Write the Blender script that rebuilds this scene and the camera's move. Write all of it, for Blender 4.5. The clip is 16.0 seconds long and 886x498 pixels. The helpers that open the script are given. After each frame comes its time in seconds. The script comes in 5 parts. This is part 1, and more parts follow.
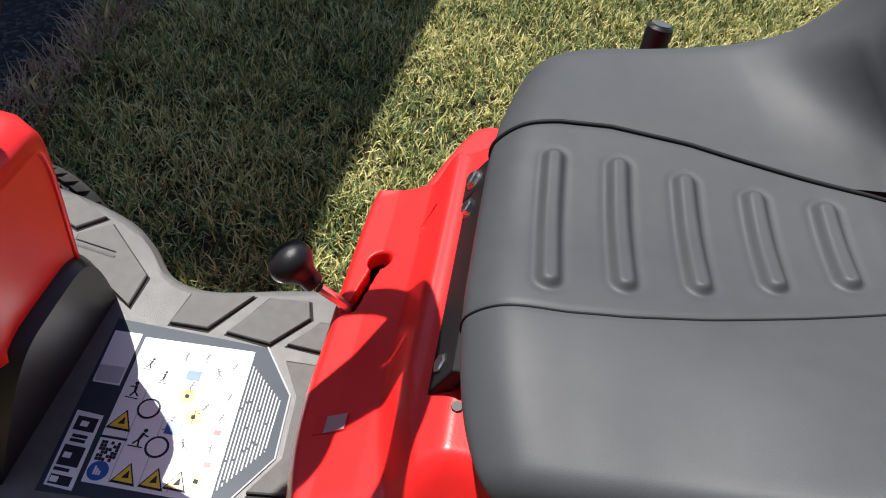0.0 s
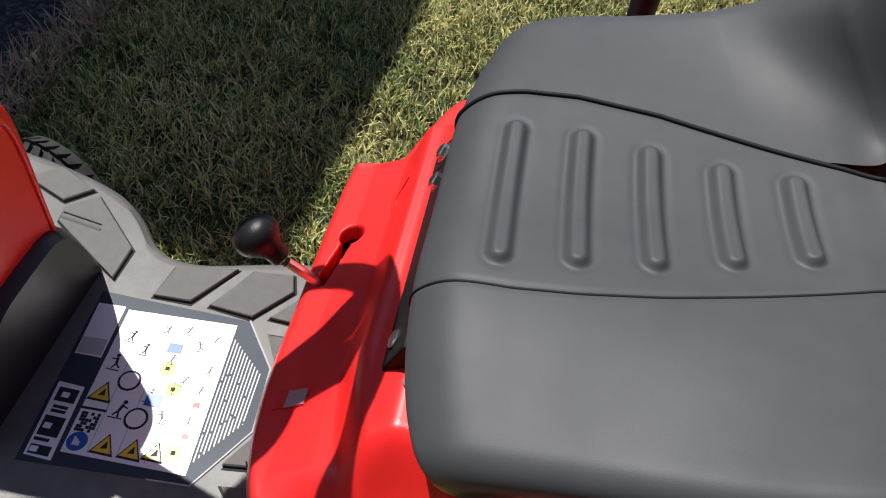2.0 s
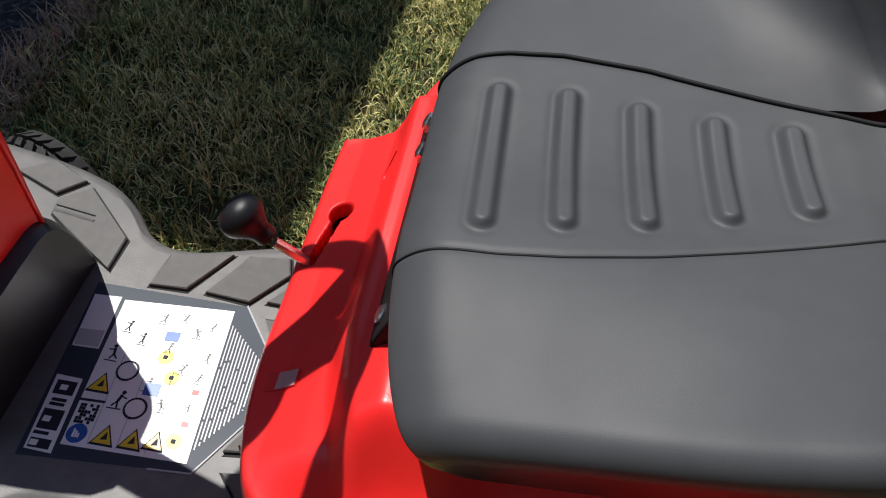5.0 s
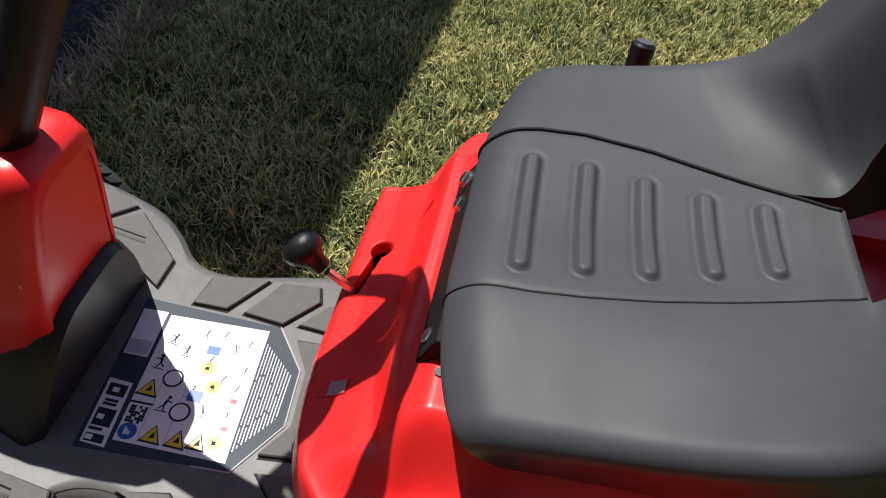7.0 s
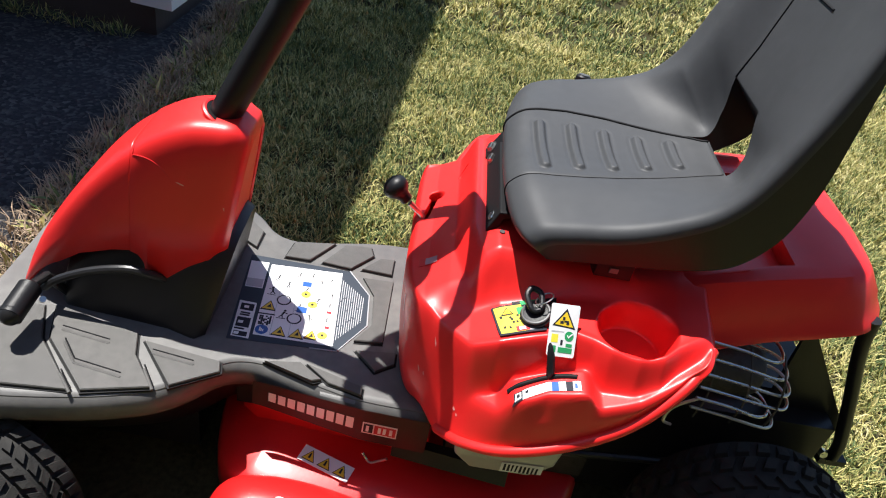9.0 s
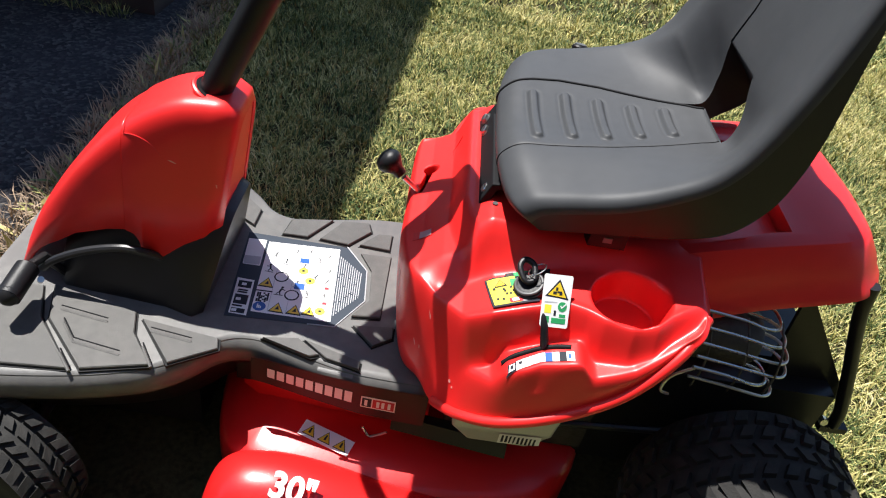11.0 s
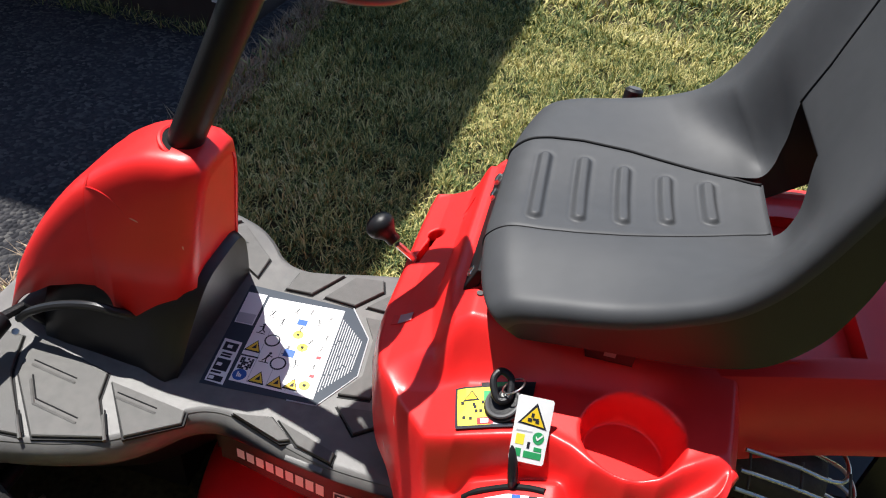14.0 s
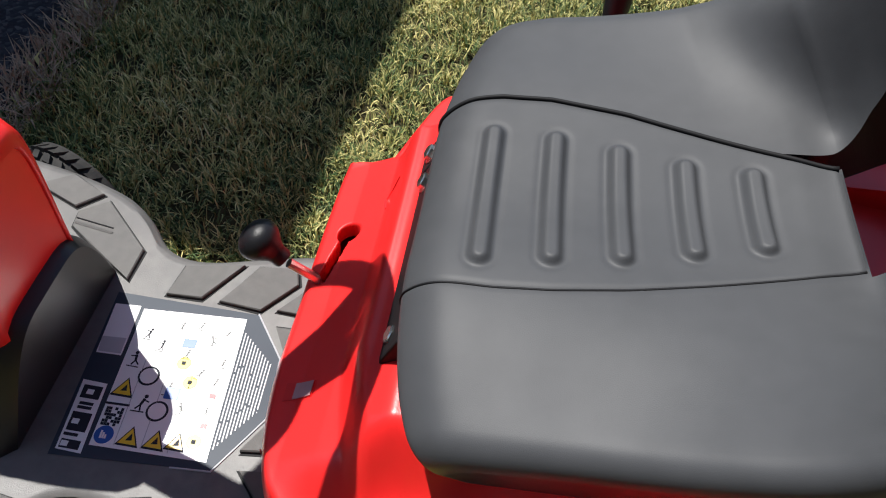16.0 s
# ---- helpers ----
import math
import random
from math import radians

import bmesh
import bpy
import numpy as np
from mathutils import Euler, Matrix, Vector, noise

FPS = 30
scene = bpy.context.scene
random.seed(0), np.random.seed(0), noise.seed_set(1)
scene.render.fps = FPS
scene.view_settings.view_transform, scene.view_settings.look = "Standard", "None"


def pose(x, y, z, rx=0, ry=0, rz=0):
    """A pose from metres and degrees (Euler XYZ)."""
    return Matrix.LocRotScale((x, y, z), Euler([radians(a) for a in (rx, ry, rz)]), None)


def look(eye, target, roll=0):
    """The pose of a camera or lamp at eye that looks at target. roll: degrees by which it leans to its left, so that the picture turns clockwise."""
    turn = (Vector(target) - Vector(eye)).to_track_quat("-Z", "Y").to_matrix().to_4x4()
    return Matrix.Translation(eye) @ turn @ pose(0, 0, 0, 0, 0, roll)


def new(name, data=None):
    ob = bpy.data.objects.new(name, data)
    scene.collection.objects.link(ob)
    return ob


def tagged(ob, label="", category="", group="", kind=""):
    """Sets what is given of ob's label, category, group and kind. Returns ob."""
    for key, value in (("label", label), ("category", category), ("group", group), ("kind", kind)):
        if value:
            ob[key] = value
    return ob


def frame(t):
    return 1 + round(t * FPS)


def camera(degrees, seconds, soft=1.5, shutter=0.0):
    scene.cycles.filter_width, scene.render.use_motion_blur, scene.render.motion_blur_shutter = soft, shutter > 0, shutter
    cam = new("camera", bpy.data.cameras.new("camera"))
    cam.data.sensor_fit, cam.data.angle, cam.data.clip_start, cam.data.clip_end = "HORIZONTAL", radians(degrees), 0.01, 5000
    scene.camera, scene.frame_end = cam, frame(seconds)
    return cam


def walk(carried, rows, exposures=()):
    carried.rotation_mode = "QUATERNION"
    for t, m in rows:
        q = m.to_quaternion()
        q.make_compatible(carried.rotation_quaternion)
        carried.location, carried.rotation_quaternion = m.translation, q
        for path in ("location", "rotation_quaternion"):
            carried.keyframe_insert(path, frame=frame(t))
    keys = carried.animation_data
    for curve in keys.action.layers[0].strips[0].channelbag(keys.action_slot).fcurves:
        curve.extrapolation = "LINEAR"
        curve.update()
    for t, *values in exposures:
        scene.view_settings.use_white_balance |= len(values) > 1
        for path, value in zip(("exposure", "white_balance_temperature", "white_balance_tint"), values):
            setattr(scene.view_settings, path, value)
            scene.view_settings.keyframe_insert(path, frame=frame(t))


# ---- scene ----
cam = camera(63.7, 16.0, soft=1.1)
PATH = [
    (0, (0.04, 0.052, 1.0), (0.0, 1.419, -0.46), 9.9),
    (0.5, (0.058, 0.097, 1.003), (0.015, 1.46, -0.46), 6.9),
    (1, (0.061, 0.083, 0.985), (-0.044, 1.337, -0.57), 7.5),
    (1.5, (0.064, 0.089, 0.986), (-0.009, 1.37, -0.549), 8.3),
    (2, (0.085, 0.067, 0.997), (-0.001, 1.371, -0.517), 8.6),
    (2.5, (0.084, 0.066, 0.989), (-0.016, 1.347, -0.543), 7.6),
    (3, (0.096, 0.074, 0.982), (-0.003, 1.329, -0.572), 7.4),
    (3.5, (0.102, 0.08, 0.984), (-0.015, 1.344, -0.561), 5.7),
    (3.7, (0.105, 0.084, 0.981), (-0.002, 1.342, -0.57), 5.7),
    (5.8, (0.105, 0.069, 0.979), (-0.017, 1.338, -0.562), 4.8),
    (6, (0.108, 0.071, 0.98), (0.007, 1.342, -0.561), 5.9),
    (6.5, (0.099, 0.064, 1.0), (0.023, 1.351, -0.529), 8.7),
    (7, (0.066, -0.006, 1.054), (-0.021, 1.355, -0.409), 9.9),
    (7.5, (0.086, -0.203, 1.085), (-0.119, 1.294, -0.227), 10.3),
    (8, (0.039, -0.316, 1.109), (-0.074, 1.206, -0.184), 10.0),
    (8.5, (-0.062, -0.437, 1.131), (0.024, 1.097, -0.149), 13.1),
    (9, (-0.077, -0.494, 1.145), (0.046, 1.089, -0.07), 13.0),
    (9.2, (-0.078, -0.505, 1.144), (0.039, 1.08, -0.071), 13.0),
    (11.3, (-0.038, -0.488, 1.139), (0.075, 1.039, -0.147), 11.4),
    (11.5, (-0.028, -0.481, 1.138), (0.09, 1.037, -0.158), 11.2),
    (12, (-0.022, -0.476, 1.14), (0.066, 1.045, -0.156), 10.3),
    (12.5, (-0.014, -0.474, 1.138), (0.106, 1.047, -0.155), 11.3),
    (13, (0.049, -0.441, 1.132), (0.143, 1.055, -0.192), 8.8),
    (13.5, (0.119, -0.385, 1.129), (0.032, 1.117, -0.189), 8.6),
    (14, (0.103, -0.281, 1.138), (-0.131, 1.223, -0.16), 6.9),
    (14.4, (0.07, -0.093, 1.105), (-0.132, 1.384, -0.229), 11.1),
    (14.5, (0.07, -0.065, 1.098), (-0.096, 1.403, -0.25), 9.0),
    (15, (0.09, 0.022, 1.066), (0.049, 1.348, -0.431), 7.6),
    (15.5, (0.089, 0.053, 1.05), (0.001, 1.328, -0.489), 5.8),
    (16, (0.099, 0.059, 1.043), (0.003, 1.3, -0.523), 5.6),
]
walk(cam, [(t, look(eye, target, roll)) for t, eye, target, roll in PATH],
     exposures=[(t, e, 6400, 10) for t, e in ((0, 0.76), (0.5, 0.6), (1, 0.33), (1.5, 0.35), (2, 0.46), (2.5, 0.32), (3.5, 0.28), (6.5, 0.27), (7, 0.38), (7.5, 0.66), (8, 0.94), (8.5, 0.84), (9, 0.88), (12.5, 0.94), (13.5, 0.94), (14, 0.86), (14.5, 0.9), (15, 0.85), (16, 0.6))])

# ---- light ----
SUN_A, SUN_B = 0.32, -0.28            # shift of a shadow per metre of height, along x and y
sun_dir = Vector((-SUN_A, -SUN_B, 1.0)).normalized()
world = bpy.data.worlds.new("sky")
scene.world = world
world.use_nodes = True
wn = world.node_tree.nodes
sky = wn.new("ShaderNodeTexSky")
sky.sky_type, sky.sun_disc = "NISHITA", False
sky.ozone_density, sky.dust_density = 2.6, 0.4
sky.sun_elevation = math.asin(sun_dir.z)
sky.sun_rotation = math.atan2(sun_dir.x, sun_dir.y)
wn["Background"].inputs["Strength"].default_value = 0.080
world.node_tree.links.new(sky.outputs[0], wn["Background"].inputs["Color"])
sun = new("sun", bpy.data.lights.new("sun", "SUN"))
sun.data.energy, sun.data.angle, sun.data.color = 5.0, radians(0.55), (1.0, 0.965, 0.91)
sun.matrix_world = look((0, 0, 8), Vector((0, 0, 8)) - sun_dir)


# ---- materials ----
def mat(name, base, rough=0.5, metal=0.0, second=None, scale=40.0, mix=0.35, bump=0.0, bump_scale=400.0, coat=0.0, vary=0.0, rough_vary=0.1, spec=0.5):
    """Principled surface: base and second colour blended by two noises, with fine relief and uneven gloss."""
    m = bpy.data.materials.new(name)
    m.use_nodes = True
    nt, nd = m.node_tree, m.node_tree.nodes
    b = nd["Principled BSDF"]
    b.inputs["Metallic"].default_value = metal
    b.inputs["Coat Weight"].default_value = coat
    b.inputs["Coat Roughness"].default_value = 0.08
    b.inputs["Specular IOR Level"].default_value = spec
    tc = nd.new("ShaderNodeTexCoord")
    n1, n2 = nd.new("ShaderNodeTexNoise"), nd.new("ShaderNodeTexNoise")
    n1.inputs["Scale"].default_value, n1.inputs["Detail"].default_value = scale, 6
    n2.inputs["Scale"].default_value, n2.inputs["Detail"].default_value = scale * 0.13, 3
    add = nd.new("ShaderNodeMath")
    add.operation = "MULTIPLY"
    for n in (n1, n2):
        nt.links.new(tc.outputs["Object"], n.inputs["Vector"])
    nt.links.new(n1.outputs["Fac"], add.inputs[0])
    nt.links.new(n2.outputs["Fac"], add.inputs[1])
    rng = nd.new("ShaderNodeMapRange")
    rng.inputs["From Min"].default_value, rng.inputs["From Max"].default_value = 0.15, 0.38
    rng.inputs["To Max"].default_value = mix
    nt.links.new(add.outputs[0], rng.inputs["Value"])
    mx = nd.new("ShaderNodeMix")
    mx.data_type = "RGBA"
    mx.inputs["A"].default_value = (*base, 1)
    mx.inputs["B"].default_value = (*(second or [c * 0.8 for c in base]), 1)
    nt.links.new(rng.outputs["Result"], mx.inputs["Factor"])
    out = mx.outputs["Result"]
    if vary:
        info = nd.new("ShaderNodeObjectInfo")
        hsv = nd.new("ShaderNodeHueSaturation")
        r2 = nd.new("ShaderNodeMapRange")
        r2.inputs["To Min"].default_value, r2.inputs["To Max"].default_value = 1 - vary, 1 + vary
        nt.links.new(info.outputs["Random"], r2.inputs["Value"])
        nt.links.new(r2.outputs["Result"], hsv.inputs["Value"])
        nt.links.new(out, hsv.inputs["Color"])
        out = hsv.outputs["Color"]
    nt.links.new(out, b.inputs["Base Color"])
    r3 = nd.new("ShaderNodeMapRange")
    r3.inputs["To Min"].default_value = max(0.02, rough - rough_vary)
    r3.inputs["To Max"].default_value = min(1.0, rough + rough_vary)
    nt.links.new(n2.outputs["Fac"], r3.inputs["Value"])
    nt.links.new(r3.outputs["Result"], b.inputs["Roughness"])
    if bump:
        n3, bp = nd.new("ShaderNodeTexNoise"), nd.new("ShaderNodeBump")
        n3.inputs["Scale"].default_value, n3.inputs["Detail"].default_value = bump_scale, 2
        bp.inputs["Strength"].default_value, bp.inputs["Distance"].default_value = bump, 0.002
        nt.links.new(tc.outputs["Object"], n3.inputs["Vector"])
        nt.links.new(n3.outputs["Fac"], bp.inputs["Height"])
        nt.links.new(bp.outputs["Normal"], b.inputs["Normal"])
    return m


RED = mat("red_plastic", (0.80, 0.020, 0.019), 0.38, second=(0.70, 0.016, 0.015), scale=30, mix=0.5, bump=0.06, bump_scale=700, coat=0.05)
RED_METAL = mat("red_enamel", (0.72, 0.014, 0.014), 0.33, second=(0.58, 0.011, 0.011), scale=18, bump=0.04, bump_scale=160, coat=0.15)
VINYL = mat("grey_vinyl", (0.053, 0.0548, 0.0585), 0.54, second=(0.043, 0.0448, 0.048), scale=60, mix=0.6, bump=0.07, bump_scale=1700, spec=0.27, rough_vary=0.04)
SEAM = mat("seam_black", (0.010, 0.010, 0.011), 0.6, spec=0.15)
SATIN = mat("satin_black_plastic", (0.013, 0.0125, 0.0135), 0.40, second=(0.018, 0.018, 0.019), scale=40, bump=0.1, bump_scale=1000, spec=0.5)
PLATE = mat("footplate_plastic", (0.108, 0.105, 0.102), 0.42, second=(0.165, 0.160, 0.150), scale=55, mix=0.6, bump=0.2, bump_scale=900, spec=0.36)
PAD = mat("tread_rubber", (0.076, 0.0735, 0.070), 0.46, second=(0.115, 0.110, 0.103), scale=70, mix=0.5, bump=0.3, bump_scale=1300, vary=0.05, spec=0.3)
BLACK = mat("black_plastic", (0.010, 0.010, 0.0115), 0.40, second=(0.015, 0.015, 0.016), scale=40, bump=0.15, bump_scale=1000, spec=0.28)
GLOSS_BLACK = mat("gloss_black_plastic", (0.012, 0.012, 0.0135), 0.34, second=(0.018, 0.018, 0.019), scale=40, bump=0.1, bump_scale=800, spec=0.7)
STEEL_BLACK = mat("black_steel", (0.013, 0.013, 0.014), 0.32, second=(0.022, 0.021, 0.02), scale=50, bump=0.08, bump_scale=300, spec=0.3)
RUBBER = mat("tyre_rubber", (0.018, 0.0178, 0.0178), 0.75, second=(0.05, 0.047, 0.042), scale=45, mix=0.5, bump=0.35, bump_scale=500, spec=0.2)
CHROME = mat("zinc_steel", (0.62, 0.62, 0.60), 0.28, metal=1.0, second=(0.45, 0.44, 0.42), scale=90)
WHITE = mat("white_label", (0.80, 0.80, 0.79), 0.30, second=(0.76, 0.76, 0.76), scale=20, coat=0.3)
INK = mat("label_ink", (0.02, 0.022, 0.03), 0.6, second=(0.03, 0.03, 0.045), scale=30, spec=0.2)
NAVY = mat("label_ground", (0.030, 0.040, 0.056), 0.5, second=(0.040, 0.05, 0.066), scale=30, spec=0.25)
YELLOW = mat("label_yellow", (0.82, 0.56, 0.03), 0.35, scale=30, coat=0.2)
LEMON = mat("label_lemon", (0.80, 0.72, 0.06), 0.4, scale=30)
BLUE = mat("label_blue", (0.02, 0.10, 0.38), 0.35, scale=30)
GREEN = mat("label_green", (0.03, 0.32, 0.11), 0.4, scale=30)
MAROON = mat("label_red", (0.5, 0.02, 0.03), 0.4, scale=30)
TAB_GREY = mat("grey_tab", (0.22, 0.21, 0.21), 0.5, scale=30)
TAB_PALE = mat("pale_tab", (0.45, 0.24, 0.24), 0.5, scale=30)
DARK_GREY = mat("dark_grey_plastic", (0.07, 0.07, 0.072), 0.45, scale=30)
GREY_LABEL = mat("label_grey", (0.45, 0.46, 0.48), 0.4, scale=30)
ALU = mat("grey_sheet", (0.42, 0.43, 0.42), 0.42, metal=0.3, second=(0.36, 0.37, 0.36), scale=60, bump=0.1, bump_scale=500)
ENGINE = mat("engine_casting", (0.05, 0.048, 0.046), 0.55, metal=0.5, second=(0.13, 0.12, 0.11), scale=60, bump=0.5, bump_scale=200)
SHED_DARK = mat("dark_skirt", (0.035, 0.024, 0.022), 0.7, second=(0.06, 0.045, 0.04), scale=20, bump=0.4, bump_scale=60)
SHED_WHITE = mat("white_siding", (0.72, 0.73, 0.74), 0.5, second=(0.62, 0.63, 0.65), scale=12, bump=0.1, bump_scale=80)
SHINGLE = mat("roof_felt", (0.05, 0.05, 0.055), 0.9, second=(0.09, 0.09, 0.09), scale=50, bump=0.5, bump_scale=200)
SOIL = mat("soil_thatch", (0.066, 0.058, 0.027), 0.95, second=(0.022, 0.021, 0.011), scale=90, mix=0.9, bump=1.0, bump_scale=180, spec=0.1)


def grass_material():
    m = bpy.data.materials.new("grass_blades")
    m.use_nodes = True
    nt, nd = m.node_tree, m.node_tree.nodes
    b = nd["Principled BSDF"]
    geo, ramp = nd.new("ShaderNodeNewGeometry"), nd.new("ShaderNodeValToRGB")
    e = ramp.color_ramp.elements
    e[0].position, e[0].color = 0.0, (0.022, 0.050, 0.016, 1)
    e[1].position, e[1].color = 1.0, (0.66, 0.60, 0.36, 1)
    for p, c in ((0.3, (0.088, 0.138, 0.048, 1)), (0.55, (0.325, 0.315, 0.105, 1)), (0.8, (0.66, 0.565, 0.235, 1))):
        k = e.new(p)
        k.color = c
    tc, n = nd.new("ShaderNodeTexCoord"), nd.new("ShaderNodeTexNoise")
    n.inputs["Scale"].default_value, n.inputs["Detail"].default_value = 2.2, 4
    nt.links.new(tc.outputs["Object"], n.inputs["Vector"])
    mix = nd.new("ShaderNodeMath")
    mix.operation = "MULTIPLY_ADD"
    mix.inputs[1].default_value = 0.64
    sub = nd.new("ShaderNodeMath")
    sub.operation = "MULTIPLY_ADD"
    sub.inputs[1].default_value, sub.inputs[2].default_value = 0.9, -0.27
    nt.links.new(n.outputs["Fac"], sub.inputs[0])
    nt.links.new(geo.outputs["Random Per Island"], mix.inputs[0])
    nt.links.new(sub.outputs[0], mix.inputs[2])
    nt.links.new(mix.outputs[0], ramp.inputs["Fac"])
    nt.links.new(ramp.outputs["Color"], b.inputs["Base Color"])
    b.inputs["Roughness"].default_value = 0.55
    b.inputs["Specular IOR Level"].default_value = 0.2
    return m


GRASS = grass_material()
STRAW = mat("dead_grass", (0.46, 0.34, 0.235), 0.8, second=(0.22, 0.165, 0.12), scale=60, mix=0.8, spec=0.1)


def asphalt_material():
    """Dark binder with pale and dark stones of a few millimetres showing in it."""
    m = bpy.data.materials.new("asphalt")
    m.use_nodes = True
    nt, nd = m.node_tree, m.node_tree.nodes
    b = nd["Principled BSDF"]
    tc, vo, no = nd.new("ShaderNodeTexCoord"), nd.new("ShaderNodeTexVoronoi"), nd.new("ShaderNodeTexNoise")
    vo.inputs["Scale"].default_value = 95
    no.inputs["Scale"].default_value, no.inputs["Detail"].default_value = 7, 5
    for q in (vo, no):
        nt.links.new(tc.outputs["Object"], q.inputs["Vector"])
    sep, ramp_c, mx = nd.new("ShaderNodeSeparateColor"), nd.new("ShaderNodeValToRGB"), nd.new("ShaderNodeMix")
    nt.links.new(vo.outputs["Color"], sep.inputs["Color"])
    nt.links.new(sep.outputs["Red"], ramp_c.inputs["Fac"])
    e = ramp_c.color_ramp.elements
    e[0].position, e[0].color = 0.25, (0.024, 0.024, 0.028, 1)
    e[1].position, e[1].color = 1.0, (0.105, 0.100, 0.096, 1)
    k = e.new(0.6)
    k.color = (0.043, 0.042, 0.046, 1)
    mx.data_type = "RGBA"
    mx.inputs["B"].default_value = (0.040, 0.040, 0.045, 1)
    rng = nd.new("ShaderNodeMapRange")
    rng.inputs["From Min"].default_value, rng.inputs["From Max"].default_value, rng.inputs["To Max"].default_value = 0.35, 0.7, 0.75
    nt.links.new(no.outputs["Fac"], rng.inputs["Value"])
    nt.links.new(rng.outputs["Result"], mx.inputs["Factor"])
    nt.links.new(ramp_c.outputs["Color"], mx.inputs["A"])
    nt.links.new(mx.outputs["Result"], b.inputs["Base Color"])
    bp = nd.new("ShaderNodeBump")
    bp.invert = True
    bp.inputs["Strength"].default_value, bp.inputs["Distance"].default_value = 0.9, 0.004
    nt.links.new(vo.outputs["Distance"], bp.inputs["Height"])
    nt.links.new(bp.outputs["Normal"], b.inputs["Normal"])
    b.inputs["Roughness"].default_value, b.inputs["Specular IOR Level"].default_value = 0.88, 0.2
    return m


ASPHALT = asphalt_material()


# ---- helpers of this place ----
def mesh_ob(name, bm, material, smooth=True, angle=None):
    me = bpy.data.meshes.new(name)
    bmesh.ops.recalc_face_normals(bm, faces=bm.faces)
    bm.to_mesh(me)
    bm.free()
    me.materials.append(material)
    if smooth:
        for p in me.polygons:
            p.use_smooth = True
        if angle:
            me.set_sharp_from_angle(angle=radians(angle))
    return new(name, me)


def part(name, bm, material, parent, label="", smooth=True, angle=35):
    ob = mesh_ob(name, bm, material, smooth, angle)
    ob.parent = parent
    if label:
        ob["label"] = label
    return ob


def sub(ob, levels=2):
    m = ob.modifiers.new("sub", "SUBSURF")
    m.levels = m.render_levels = levels
    return ob


def bev(ob, width=0.003, segs=2, angle=40):
    m = ob.modifiers.new("bevel", "BEVEL")
    m.width, m.segments, m.limit_method, m.angle_limit = width, segs, "ANGLE", radians(angle)
    return ob


def loft(rings, closed=True, caps=True):
    """A skin over rings of equal length."""
    bm = bmesh.new()
    vs = [[bm.verts.new(p) for p in r] for r in rings]
    n = len(rings[0])
    for a, b in zip(vs, vs[1:]):
        for i in range(n if closed else n - 1):
            bm.faces.new((a[i], a[(i + 1) % n], b[(i + 1) % n], b[i]))
    if caps and closed:
        bm.faces.new(vs[0])
        bm.faces.new(vs[-1])
    return bm


def prism(poly, z0, z1, inset=0.0):
    """An upright block on a plan polygon; its top is drawn in by inset."""
    c = Vector((sum(p[0] for p in poly) / len(poly), sum(p[1] for p in poly) / len(poly)))
    def drawn(p, d):
        v = c - Vector(p)
        return Vector(p) + v.normalized() * min(d, v.length * 0.5)
    top = [drawn(p, inset) for p in poly]
    rings = [[(p[0], p[1], z0) for p in poly]]
    if inset:
        rings.append([(p[0], p[1], z1 - inset) for p in poly])
    rings.append([(p[0], p[1], z1) for p in top])
    return loft(rings)


def box(x0, x1, y0, y1, z0, z1):
    return prism([(x0, y0), (x1, y0), (x1, y1), (x0, y1)], z0, z1)


def smooth_path(pts, n=8, closed=False):
    """Catmull-Rom through points."""
    P = [Vector(p) for p in pts]
    out = []
    m = len(P)
    for i in range(m if closed else m - 1):
        if closed:
            a, b, c, d = P[i - 1], P[i], P[(i + 1) % m], P[(i + 2) % m]
        else:
            a, b, c, d = P[max(i - 1, 0)], P[i], P[i + 1], P[min(i + 2, m - 1)]
        for k in range(n):
            t = k / n
            out.append(0.5 * ((2 * b) + (c - a) * t + (2 * a - 5 * b + 4 * c - d) * t * t + (3 * b - a - 3 * c + d) * t ** 3))
    if not closed:
        out.append(P[-1])
    return out


def tube(pts, r, seg=10, closed=False):
    """A round bar along points; r: one radius, or one for each point."""
    P = [Vector(p) for p in pts]
    rs = r if isinstance(r, (list, tuple)) else [r] * len(P)
    rings, ref = [], None
    for i, p in enumerate(P):
        a = P[i - 1] if (i or closed) else p
        b = P[(i + 1) % len(P)] if (i < len(P) - 1 or closed) else p
        d = (b - a).normalized()
        if ref is None:
            ref = d.orthogonal().normalized()
        ref = (ref - d * ref.dot(d)).normalized()
        side = d.cross(ref)
        rings.append([p + rs[i] * (math.cos(t) * ref + math.sin(t) * side) for t in (2 * math.pi * k / seg for k in range(seg))])
    if closed:
        rings.append(rings[0])
    bm = loft(rings, caps=not closed)
    if closed:
        bmesh.ops.remove_doubles(bm, verts=bm.verts, dist=1e-6)
    return bm


def disc_rings(profile, axis_at, axis="y", seg=40):
    """A turned body: profile of (radius, offset along the axis)."""
    rings = []
    for r, o in profile:
        ring = []
        for k in range(seg):
            t = 2 * math.pi * k / seg
            u, v = r * math.cos(t), r * math.sin(t)
            ring.append({"y": (u, o, v), "z": (u, v, o), "x": (o, u, v)}[axis])
        rings.append([Vector(axis_at) + Vector(p) for p in ring])
    return loft(rings)


def flat(poly3):
    bm = bmesh.new()
    bm.faces.new([bm.verts.new(p) for p in poly3])
    return bm


